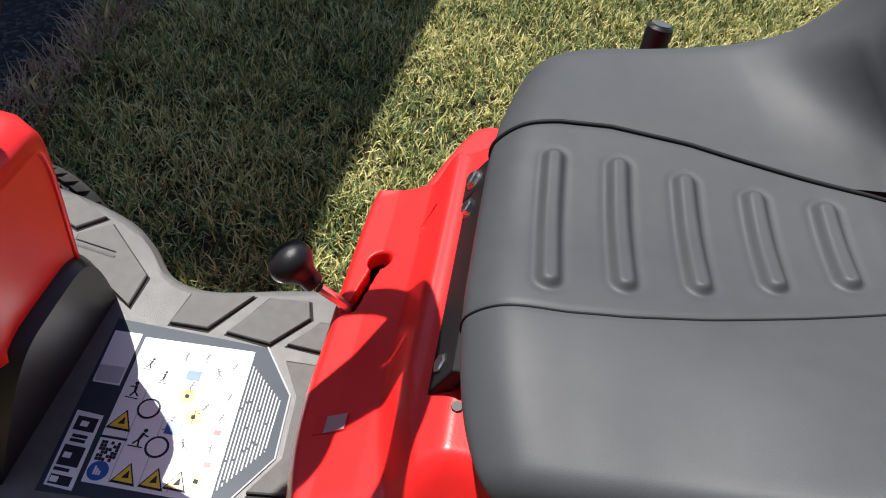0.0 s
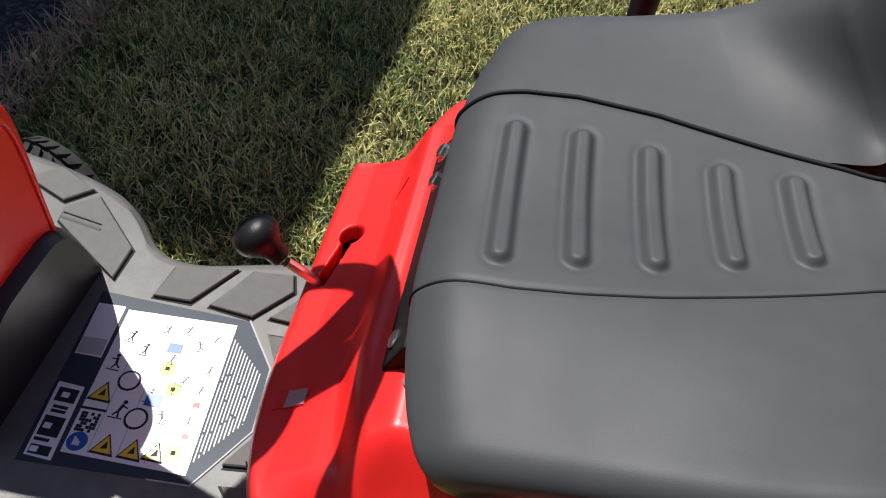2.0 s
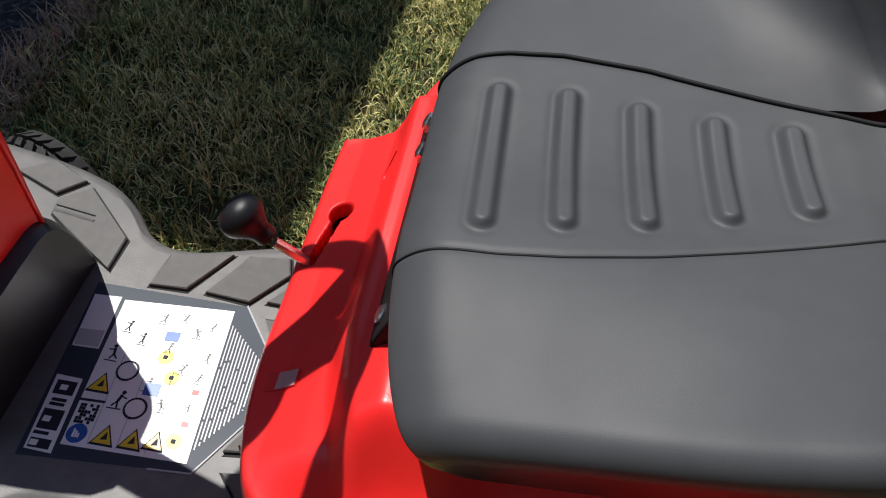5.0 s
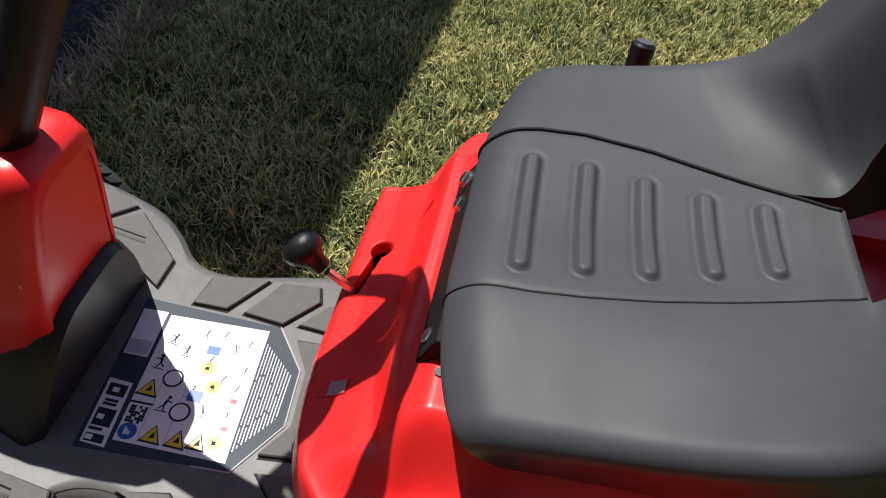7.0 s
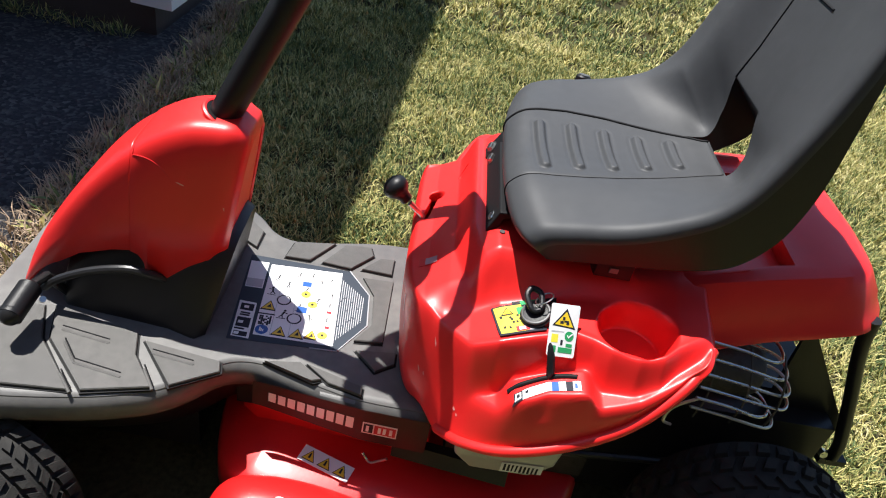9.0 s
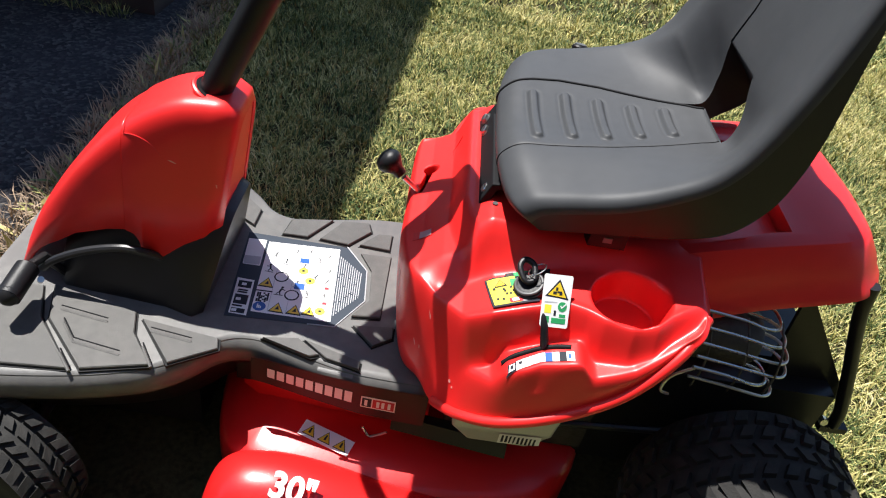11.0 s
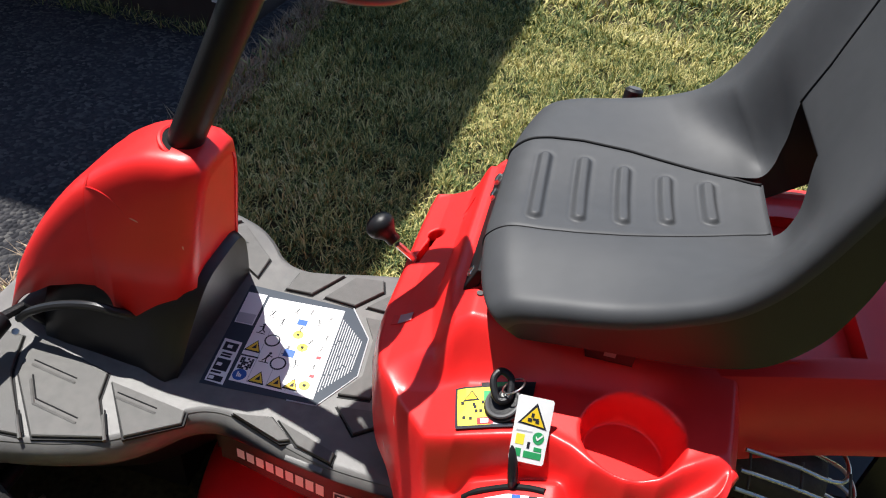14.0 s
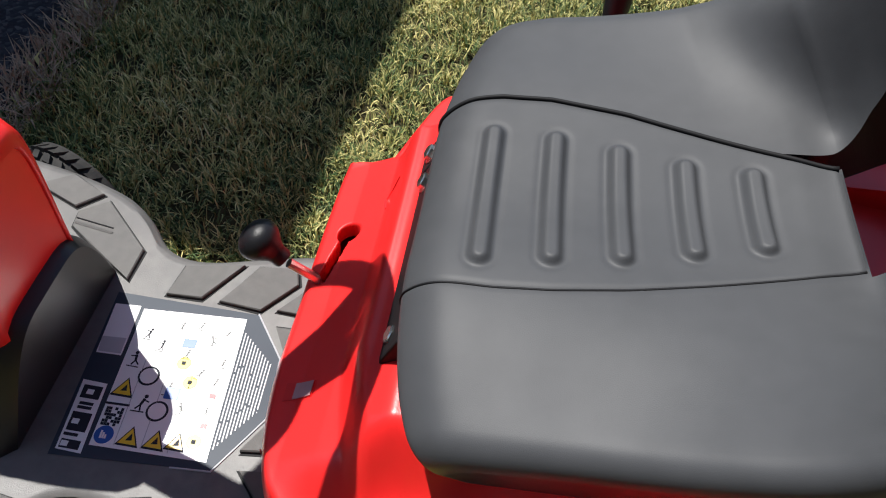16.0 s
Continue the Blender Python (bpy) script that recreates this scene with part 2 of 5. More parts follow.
def grid_sheet(name, x0, x1, y0, y1, z, material, step):
    bm = bmesh.new()
    nx, ny = max(1, int((x1 - x0) / step)), max(1, int((y1 - y0) / step))
    vs = [[bm.verts.new((x0 + (x1 - x0) * i / nx, y0 + (y1 - y0) * j / ny, z)) for j in range(ny + 1)] for i in range(nx + 1)]
    for i in range(nx):
        for j in range(ny):
            bm.faces.new((vs[i][j], vs[i + 1][j], vs[i + 1][j + 1], vs[i][j + 1]))
    return mesh_ob(name, bm, material)


ground = grid_sheet("ground", -900, 900, -900, 900, -0.012, SOIL, 450)
tagged(ground, "dry lawn soil with yellow thatch", "ground", kind="structure")


def driveway():
    rng = random.Random(4)
    edge = [(-0.920 + 0.022 * math.sin(3.1 * y) + rng.uniform(-0.012, 0.012), y) for y in np.linspace(-6, 14, 240)]
    bm = bmesh.new()
    a = [bm.verts.new((x, y, 0.006)) for x, y in edge]
    b = [bm.verts.new((-7, y, 0.014)) for x, y in edge]
    c = [bm.verts.new((x + 0.015, y, -0.03)) for x, y in edge]
    for i in range(len(edge) - 1):
        bm.faces.new((a[i], a[i + 1], b[i + 1], b[i]))
        bm.faces.new((c[i], c[i + 1], a[i + 1], a[i]))
    return tagged(mesh_ob("road", bm, ASPHALT), "dark rough asphalt driveway beside the lawn", "driveway", kind="structure")


driveway()


def grass(name, count, area, seed, hmin, hmax, wid, label, material=None, skip=None):
    """Blades in one mesh: each a bent strip of two quads drawn to a tip."""
    r = np.random.default_rng(seed)
    x0, x1, y0, y1 = area
    per = 9                                # blades to a tuft
    cx, cy = r.uniform(x0, x1, count // per + 1), r.uniform(y0, y1, count // per + 1)
    own = np.arange(count) // per
    spread = 0.0052 + 2.0 * wid if wid < 0.005 else 0.12
    ox, oy = r.normal(0, spread, count), r.normal(0, spread, count)
    x, y = np.clip(cx[own] + ox, x0, x1), np.clip(cy[own] + oy, y0, y1)
    outward = np.arctan2(oy, ox)
    under = (x > -0.70) & (x < 0.55) & (y > 0.06) & (y < 0.70)    # no blades below the machine, so that its shade stays dark
    if skip:
        under |= (x > skip[0]) & (x < skip[1]) & (y > skip[2]) & (y < skip[3])
    x, y, outward = x[~under], y[~under], outward[~under]
    count = len(x)
    tuft = 0.5 + 0.5 * np.sin(9.1 * x + 3 * np.sin(5.3 * y)) * np.sin(8.3 * y + 2 * np.sin(6.1 * x))
    clump = 0.5 + 0.5 * np.sin(41 * x + 4 * np.sin(23 * y)) * np.sin(37 * y + 3 * np.sin(29 * x))
    h = r.uniform(hmin, hmax, count) * (0.62 + 0.38 * tuft + 0.45 * clump)
    az, lean = outward + r.normal(0, 0.7, count), r.uniform(0.2, 1.35, count)
    ax2 = az + r.normal(0, 0.7, count)
    w = r.uniform(0.6, 1.2, count) * wid
    dx, dy, px, py = np.cos(az), np.sin(az), -np.sin(az), np.cos(az)
    ex, ey = np.cos(ax2), np.sin(ax2)
    z0 = np.full(count, -0.008)
    mid = np.stack([x + dx * h * 0.5 * np.sin(lean), y + dy * h * 0.5 * np.sin(lean), z0 + h * 0.55 * np.cos(lean * 0.55)], 1)
    tip = mid + np.stack([ex * h * 0.55 * np.sin(np.minimum(lean * 1.25, 1.6)), ey * h * 0.55 * np.sin(np.minimum(lean * 1.25, 1.6)), h * 0.5 * np.cos(np.minimum(lean * 1.25, 1.75))], 1)
    base = np.stack([x, y, z0], 1)
    side = np.stack([px * w, py * w, np.zeros(count)], 1)
    V = np.stack([base - side, base + side, mid + side * 0.85, mid - side * 0.85, tip], 1).reshape(-1, 3)
    idx = np.arange(count) * 5
    me = bpy.data.meshes.new(name)
    quads = np.stack([idx, idx + 1, idx + 2, idx + 3], 1)
    tris = np.stack([idx + 3, idx + 2, idx + 4], 1)
    me.from_pydata(V.tolist(), [], quads.tolist() + tris.tolist())
    me.materials.append(material or GRASS)
    ob = new(name, me)
    return tagged(ob, label, "grass", kind="stuff")


grass("lawn_grass", 190000, (-0.895, 2.0, 0.35, 2.6), 1, 0.020, 0.040, 0.0016, "short mown lawn grass, yellow-green and dry")
grass("far_lawn_grass", 80000, (-0.9, 3.4, 2.4, 5.2), 2, 0.026, 0.05, 0.0029, "short mown lawn grass, yellow-green and dry")
grass("near_lawn_grass", 34000, (-0.9, 2.0, -0.72, 0.4), 3, 0.026, 0.048, 0.0024, "short mown lawn grass in the mower's shade")
grass("edge_grass", 6500, (-0.955, -0.845, 0.4, 3.2), 5, 0.03, 0.07, 0.0019, "dry straw-coloured grass along the driveway edge", STRAW)
grass("base_weeds", 1400, (-2.6, -1.14, 1.86, 1.94), 8, 0.03, 0.07, 0.0018, "pale dry weeds along the foot of the shed")
grass("outer_lawn_grass", 130000, (-0.9, 6.5, -5.0, 8.5), 9, 0.035, 0.07, 0.0062, "mown lawn grass around the mower, yellow-green and dry", skip=(-0.9, 1.97, -0.68, 5.1))


# ---- plain unseen wall, added behind the camera to keep sky off near sides ----
def sky_block_wall():
    bm = box(-7.0, 5.0, -2.05, -1.85, -0.05, 4.2)
    w = mesh_ob("wall_sky_block", bm, SHED_DARK, smooth=False)
    return tagged(w, "plain dark wall added out of view to block the near-side sky", "wall", kind="structure")


sky_block_wall()


# ---- the shed that shades the lawn ----
def shed():
    at = pose(-1.06, 1.90, 0, 0, 0, -5)
    ob = new("shed")
    ob.matrix_world = at
    H = 3.2
    part("skirt", box(-5, 0, 0.02, 4.5, -0.05, 0.26), SHED_DARK, ob, "dark stained base board")
    # wall top and roof are unseen, set for the shade edge on the lawn
    x1, y1 = -0.185, -0.135
    w = part("wall", box(-5.02, x1 - 0.03, y1 + 0.04, 4.52, 0.42, H - 0.05), SHED_WHITE, ob)
    part("ledge", box(-5.02, -0.02, 0.0, 4.52, 0.26, 0.42), SHED_DARK, ob, "dark sill above the base")
    for k in range(22):
        z = 0.42 + k * 0.125
        y0 = y1 + 0.04
        bm = loft([[(-5.03, y0 - 0.012, z), (x1 - 0.025, y0 - 0.012, z), (x1 - 0.025, y0 - 0.001, z), (-5.03, y0 - 0.001, z)],
                   [(-5.03, y0 - 0.004, z + 0.12), (x1 - 0.025, y0 - 0.004, z + 0.12), (x1 - 0.025, y0 - 0.001, z + 0.12), (-5.03, y0 - 0.001, z + 0.12)]])
        part("siding_board", bm, SHED_WHITE, w, smooth=False)
    part("corner_board", prism([(-0.06, -0.03), (0.085, -0.03), (0.085, 0.1), (-0.06, 0.1)], 0.13, 0.43, 0.004), SHED_WHITE, ob, "white corner board ending above the base")
    part("roof", box(-5.1, x1, y1 - 0.12, 4.6, H - 0.05, H), SHINGLE, ob)
    return tagged(ob, "white sided shed with a dark base beside the driveway", "shed")


shed()

# ---- the riding mower ----
AX = 0.42                                  # its middle line
mower = tagged(new("riding_mower"), "red riding lawn mower with a grey vinyl seat on grass", "lawn mower")
mower.location = (0, 0, 0)


def mir(p):
    return (p[0], 2 * AX - p[1], *p[2:])


def cut(ob, cutter):
    """Take the cutter's body out of ob for good."""
    c = mesh_ob("cutter", cutter, SEAM)
    m = ob.modifiers.new("cut", "BOOLEAN")
    m.object, m.operation, m.solver = c, "DIFFERENCE", "EXACT"
    dg = bpy.context.evaluated_depsgraph_get()
    me = bpy.data.meshes.new_from_object(ob.evaluated_get(dg))
    ob.modifiers.clear()
    ob.data = me
    bpy.data.objects.remove(c)
    me.set_sharp_from_angle(angle=radians(40))
    return ob


# seat: one moulded shell, cushion running up into the back, with an opening between
MIDDLE = smooth_path([(0.058, 0.0, 0.612), (0.051, 0.0, 0.620), (0.054, 0.0, 0.638), (0.076, 0.0, 0.656), (0.12, 0.0, 0.662), (0.17, 0.0, 0.667), (0.22, 0.0, 0.672),
                      (0.27, 0.0, 0.679), (0.315, 0.0, 0.688), (0.350, 0.0, 0.699), (0.360, 0.0, 0.735), (0.358, 0.0, 0.785), (0.366, 0.0, 0.84), (0.378, 0.0, 0.90), (0.390, 0.0, 0.96), (0.397, 0.0, 1.0)], 16)
SIDE = smooth_path([(0.068, 0.0, 0.612), (0.061, 0.0, 0.621), (0.064, 0.0, 0.640), (0.086, 0.0, 0.662), (0.125, 0.0, 0.676), (0.165, 0.0, 0.684), (0.205, 0.0, 0.694),
                    (0.242, 0.0, 0.706), (0.276, 0.0, 0.724), (0.303, 0.0, 0.757), (0.321, 0.0, 0.797), (0.333, 0.0, 0.835), (0.345, 0.0, 0.875), (0.357, 0.0, 0.92), (0.368, 0.0, 0.965), (0.374, 0.0, 1.0)], 16)
U_MID = smooth_path([(0.063, 0, 0.610), (0.066, 0, 0.607), (0.075, 0, 0.606), (0.096, 0, 0.607), (0.13, 0, 0.611), (0.175, 0, 0.616), (0.225, 0, 0.620), (0.275, 0, 0.626),
                     (0.32, 0, 0.640), (0.35, 0, 0.660), (0.40, 0, 0.690), (0.420, 0, 0.72), (0.428, 0, 0.80), (0.434, 0, 0.88), (0.440, 0, 0.96), (0.443, 0, 1.0)], 16)
U_SIDE = smooth_path([(0.076, 0, 0.612), (0.079, 0, 0.609), (0.088, 0, 0.607), (0.107, 0, 0.608), (0.14, 0, 0.611), (0.18, 0, 0.615), (0.23, 0, 0.622), (0.285, 0, 0.634),
                      (0.335, 0, 0.656), (0.368, 0, 0.700), (0.381, 0, 0.75), (0.385, 0, 0.80), (0.385, 0, 0.86), (0.386, 0, 0.91), (0.388, 0, 0.96), (0.391, 0, 1.0)], 16)
HALF = 0.228


def along(curve, k):
    f = min(1.0, max(0.0, k)) * (len(curve) - 1)
    i = min(int(f), len(curve) - 2)
    return curve[i].lerp(curve[i + 1], f - i)


def ramp(t):
    t = min(1.0, max(0.0, t))
    return t * t * (3 - 2 * t)


def across(a, k, far):
    """How far a place is from the middle profile towards the side one: soft on the cushion, a steep bolster on the far part of the back."""
    f = min(1.0, max(0.0, (k - 0.46) / 0.14)) if far else 0.0
    lo, hi = 0.25 + 0.05 * f, 1.0 - 0.30 * f
    return ramp((a - lo) / (hi - lo))


def half_width(k, v):
    h = HALF * (1 - 0.10 * max(0.0, (k - 0.7) / 0.3) ** 2) * (1 - 0.05 * max(0.0, 1 - k / 0.2) ** 2)
    return h * (0.89 + 0.055 * ramp((k - 0.33) / 0.24)) if v < 0 else h


def seat_point(k, v):
    """The shell's upper face before its edges are rounded: k along it from 0 to 1, v across from -1 to 1."""
    a = abs(v)
    w = across(a, k, v > 0)
    p = along(MIDDLE, k).lerp(along(SIDE, k), w)
    if v < 0:                              # the near half is crowned, with no bolster
        f = ramp((0.54 - k) / 0.22) * ramp((k - 0.04) / 0.14)
        p.z -= f * (0.75 * w * (along(SIDE, k).z - along(MIDDLE, k).z) + 0.006 * a ** 4)
    front = max(0.0, 1 - k / 0.37) ** 1.5
    x = p.x + (0.040 if v < 0 else 0.032) * front * a ** 6
    z = p.z + 0.006 * math.sin(math.pi * min(1, a * 1.15)) ** 2 * ramp((0.64 - k) / 0.14)
    if v < 0:
        z -= 0.016 * max(0.0, 1 - k / 0.34) ** 1.5 * ramp((k - 0.08) / 0.1) * a ** 5
    return Vector((x, AX + v * half_width(k, v), z))


def seat_under(k, v):
    """The underside opposite seat_point: flat below the cushion, turning up behind the back."""
    w = across(abs(v), k, v > 0) * (1 - 0.75 * ramp((k - 0.58) / 0.12) if v > 0 else 1.0)
    p = along(U_MID, k).lerp(along(U_SIDE, k), w)
    return Vector((p.x + (0.043 if v < 0 else 0.035) * max(0.0, 1 - k / 0.37) ** 1.5 * abs(v) ** 6, AX + v * half_width(k, v) * 0.965, p.z))


def seat_face(k, v):
    """The upper face with both long edges rolled over."""
    r = 0.019 if v < 0 else 0.026
    vr = 1 - r / half_width(k, v)
    if abs(v) <= vr:
        return seat_point(k, v)
    s = math.copysign(1.0, v)
    phi = (abs(v) - vr) / (1 - vr) * math.pi / 2
    p = seat_point(k, s * (vr + (1 - vr) * math.sin(phi)))
    down = seat_under(k, s) - p
    return p + down.normalized() * min(r * (1 - math.cos(phi)), down.length * 0.8)


def seam_off(x, far):
    if far:
        return float(np.interp(x, [0.05, 0.075, 0.10, 0.14, 0.20, 0.25, 0.30, 0.345], [0.094, 0.099, 0.102, 0.101, 0.090, 0.074, 0.057, 0.042]))
    return float(np.interp(x, [0.05, 0.11, 0.15, 0.20, 0.25, 0.30, 0.345], [0.086, 0.088, 0.086, 0.080, 0.071, 0.061, 0.051]))


K_END, K_ARM, K_BACK = 0.591, 0.49, 0.735    # rear of the cushion, foot of the far arm, foot of the back panel


def near_line(k):
    """v of the near seam, then of the near side of the opening."""
    if k < K_END:
        return -seam_off(along(MIDDLE, k).x, False) / half_width(k, -1)
    return float(np.interp(k, [K_END, 0.66, K_BACK, 0.80, 1], [-0.255, -0.24, -0.15, -0.25, -0.25]))


def far_line(k):
    if k < K_END:
        return seam_off(along(MIDDLE, k).x, True) / half_width(k, 1)
    return float(np.interp(k, [K_END, K_BACK, 1], [0.185, 0.24, 0.26]))


def arm_line(k):
    """v of the far arm's inner edge."""
    return far_line(k) + float(np.interp(k, [K_ARM, 0.515, 0.55, K_END, 0.65, K_BACK, 0.80, 1], [0.0, 0.008, 0.035, 0.075, 0.115, 0.10, 0.05, 0.04]))


def seat_columns(k):
    roll = lambda v: 1 - (0.019 if v < 0 else 0.026) / half_width(k, v)
    knots = [-1.0, -roll(-1), near_line(k), far_line(k), arm_line(k), roll(1), 1.0]
    vs = []
    for (a, b), n in zip(zip(knots, knots[1:]), (9, 20, 20, 4, 20, 9)):
        vs += [a + (b - a) * j / n for j in range(n)]
    return vs + [1.0]


NEAR_COL, FAR_COL, ARM_COL = 29, 49, 53


def seat():
    ks = sorted(set([round(k, 5) for k in np.linspace(0, 1, 131)] + [K_END, K_ARM, K_BACK]))
    n = len(ks)
    bm = bmesh.new()
    g, u = [], []
    for k in ks:
        vs = seat_columns(k)
        row = []
        for j, v in enumerate(vs):
            p = seat_face(k, v)
            if NEAR_COL < j < FAR_COL and k < K_END:      # the ribbed panel lies in this hollow
                edge = min(j - NEAR_COL, FAR_COL - j) / 2
                p.z -= 0.006 * min(1.0, edge) * min(1.0, max(0.0, (k - 0.11) / 0.03))
            row.append(bm.verts.new(p))
        g.append(row)
        u.append([bm.verts.new(seat_under(k, v)) for v in vs])
    nv = len(g[0])

    def keep(i, j):
        if not (0 <= i < n - 1 and 0 <= j < nv - 1):
            return False
        mid = (ks[i] + ks[i + 1]) / 2
        if FAR_COL <= j < ARM_COL and mid < K_ARM:
            return False
        if K_END < mid < K_BACK and NEAR_COL <= j < ARM_COL:
            return False
        return not (K_ARM < mid <= K_END and FAR_COL <= j < ARM_COL)
    for i in range(n - 1):
        for j in range(nv - 1):
            if not keep(i, j):
                continue
            bm.faces.new((g[i][j], g[i + 1][j], g[i + 1][j + 1], g[i][j + 1]))
            bm.faces.new((u[i][j], u[i][j + 1], u[i + 1][j + 1], u[i + 1][j])).material_index = 1
            for di, dj, a, b in ((-1, 0, (i, j), (i, j + 1)), (1, 0, (i + 1, j + 1), (i + 1, j)), (0, -1, (i + 1, j), (i, j)), (0, 1, (i, j + 1), (i + 1, j + 1))):
                if not keep(i + di, j + dj) and not (dj and ks[i] < K_ARM and 0 < j < nv - 2):
                    bm.faces.new((g[a[0]][a[1]], g[b[0]][b[1]], u[b[0]][b[1]], u[a[0]][a[1]])).material_index = 1
    for v in [v for v in bm.verts if not v.link_faces]:
        bm.verts.remove(v)
    ob = part("seat", bm, VINYL, mower, "grey moulded vinyl seat, sides and underside blackened as shade, with a ribbed middle panel", angle=60)
    # black on the sides and underside stands in for their deep shade
    ob.data.materials.append(BLACK)
    return ob


SEAT = seat()
RIBS = [(0.099, 0.4190, 0.0690), (0.1465, 0.4205, 0.0655), (0.194, 0.4190, 0.0580), (0.2415, 0.4190, 0.0480), (0.2875, 0.4205, 0.0405)]


def rib_lift(x, y):
    """Height of the moulded ribs: a rounded bar with a faint hollow round it."""
    h = 0.0
    for rx, ry, rh in RIBS:
        if abs(x - rx) > 0.02:
            continue
        dy = max(0.0, abs(y - ry) - (rh - 0.008))
        d = math.hypot(x - rx - (y - ry) * -0.02, dy)
        h += 0.0052 * ramp((0.0094 - d) / 0.0062) - 0.0005 * math.exp(-((d - 0.0108) / 0.0025) ** 2)
    return h


def seat_panel():
    rows, m = [], 110
    for k in np.linspace(0.10, K_END, 250):
        a, b = near_line(k), far_line(k)
        row = []
        for j in range(m + 1):
            v = a + (b - a) * j / m
            p = seat_point(k, v)
            e = min(j, m - j) / m
            back = min(1.0, (K_END - k) / 0.012)
            p.z += rib_lift(p.x, p.y) + 0.0009 * ramp(e / 0.03) - 0.0007 * (e < 0.005) - 0.003 * (1 - back) ** 2
            row.append(p)
        rows.append(row)
    return part("seat_panel", loft(rows, closed=False), VINYL, SEAT, "grey vinyl seat panel with five moulded ribs", angle=None)


seat_panel()
for far in (False, True):
    line = []
    for k in np.linspace(0.045, K_END - 0.003, 60):
        v = far_line(k) if far else near_line(k)
        line.append(seat_point(k, v) + Vector((-0.0005, 0, 0.0007 if far else -0.0002)))
    part("seam", tube(line, 0.0020 if far else 0.0009, 8), SEAM, SEAT, "black piping along the seat panel", angle=None)
part("seam", tube([seat_point(k, arm_line(k)) + Vector((-0.0003, 0, 0)) for k in np.linspace(K_BACK, 1.0, 30)], 0.0014, 8), SEAM, SEAT, angle=None)

# footplate
LIP = [(-0.70, 0.20), (-0.695, 0.265), (-0.66, 0.290), (-0.61, 0.296), (-0.58, 0.296), (-0.50, 0.282), (-0.44, 0.266), (-0.39, 0.246), (-0.35, 0.215), (-0.318, 0.180), (-0.285, 0.164), (-0.24, 0.165),
       (-0.16, 0.188), (-0.09, 0.202), (0.02, 0.205)]


def footplate():
    side = smooth_path([(x, h, 0) for x, h in LIP], 4)
    def ring(d, z):
        near = [(p.x, AX - p.y + d, z) for p in side]
        return near + [mir(p) for p in reversed(near)]
    bm = loft([ring(0.004, 0.274), ring(0.005, 0.2775), ring(0.010, 0.281), ring(0.016, 0.2815)])
    ob = part("footplate", bm, PLATE, mower, "grey plastic foot platform with raised tread pads")
    part("edge_band", loft([ring(0.014, 0.220), ring(0.002, 0.228), ring(-0.005, 0.243), ring(-0.006, 0.260), ring(-0.002, 0.271), ring(0.006, 0.2768)], caps=False), PLATE, ob, "grey rolled edge of the platform", angle=None)
    return ob


PLATE_OB = footplate()
# dark skirt under the platform
side = smooth_path([(x, h, 0) for x, h in LIP], 3)
near = [(p.x, AX - p.y + 0.013) for p in side]
bm = loft([[(x, y + (0.02 if x > -0.3 else 0.05), 0.135 + (0.05 if x > -0.3 else 0)) for x, y in near], [(x, y, 0.226) for x, y in near]], closed=False)
part("skirt", bm, BLACK, mower)
bm = loft([[mir((x, y + 0.05, 0.135)) for x, y in near], [mir((x, y, 0.226)) for x, y in near]], closed=False)
part("skirt", bm, BLACK, mower)

PADS = [[(-0.278, 0.518), (-0.270, 0.565), (-0.196, 0.580), (-0.233, 0.520)],
        [(-0.210, 0.520), (-0.176, 0.582), (-0.128, 0.588), (-0.120, 0.563), (-0.156, 0.516)],
        [(-0.136, 0.520), (-0.106, 0.560), (-0.08, 0.563), (-0.08, 0.518)],
        [(-0.130, 0.497), (-0.075, 0.500), (-0.075, 0.343), (-0.122, 0.337), (-0.098, 0.378), (-0.105, 0.455)],
        [(-0.116, 0.316), (-0.05, 0.325), (-0.05, 0.30), (-0.079, 0.278)],
        [(-0.334, 0.530), (-0.333, 0.579), (-0.411, 0.650), (-0.444, 0.625), (-0.440, 0.598), (-0.406, 0.575)],
        [(-0.480, 0.688), (-0.424, 0.660), (-0.452, 0.632), (-0.52, 0.66)],
        [(-0.590, 0.306), (-0.450, 0.274), (-0.437, 0.232), (-0.394, 0.177), (-0.484, 0.152), (-0.566, 0.236)],
        [(-0.436, 0.262), (-0.314, 0.246), (-0.309, 0.226), (-0.371, 0.185)],
        [(-0.66, 0.30), (-0.605, 0.30), (-0.578, 0.236), (-0.498, 0.149), (-0.60, 0.141), (-0.70, 0.145)],
        [(-0.250, 0.262), (-0.196, 0.272), (-0.158, 0.244), (-0.172, 0.238)],
        [(-0.186, 0.270), (-0.093, 0.242), (-0.093, 0.226), (-0.146, 0.239)]]
for poly in PADS:
    c = Vector((sum(p[0] for p in poly) / len(poly), sum(p[1] for p in poly) / len(poly)))
    part("tread_pad", prism(poly, 0.279, 0.2875, 0.0015), PAD, PLATE_OB, smooth=False)
    gap = [tuple(c + (Vector(p) - c) * (1 + 0.0035 / max(0.02, (Vector(p) - c).length))) for p in poly]
    part("pad_joint", prism(gap, 0.278, 0.2822), SEAM, PLATE_OB, smooth=False)
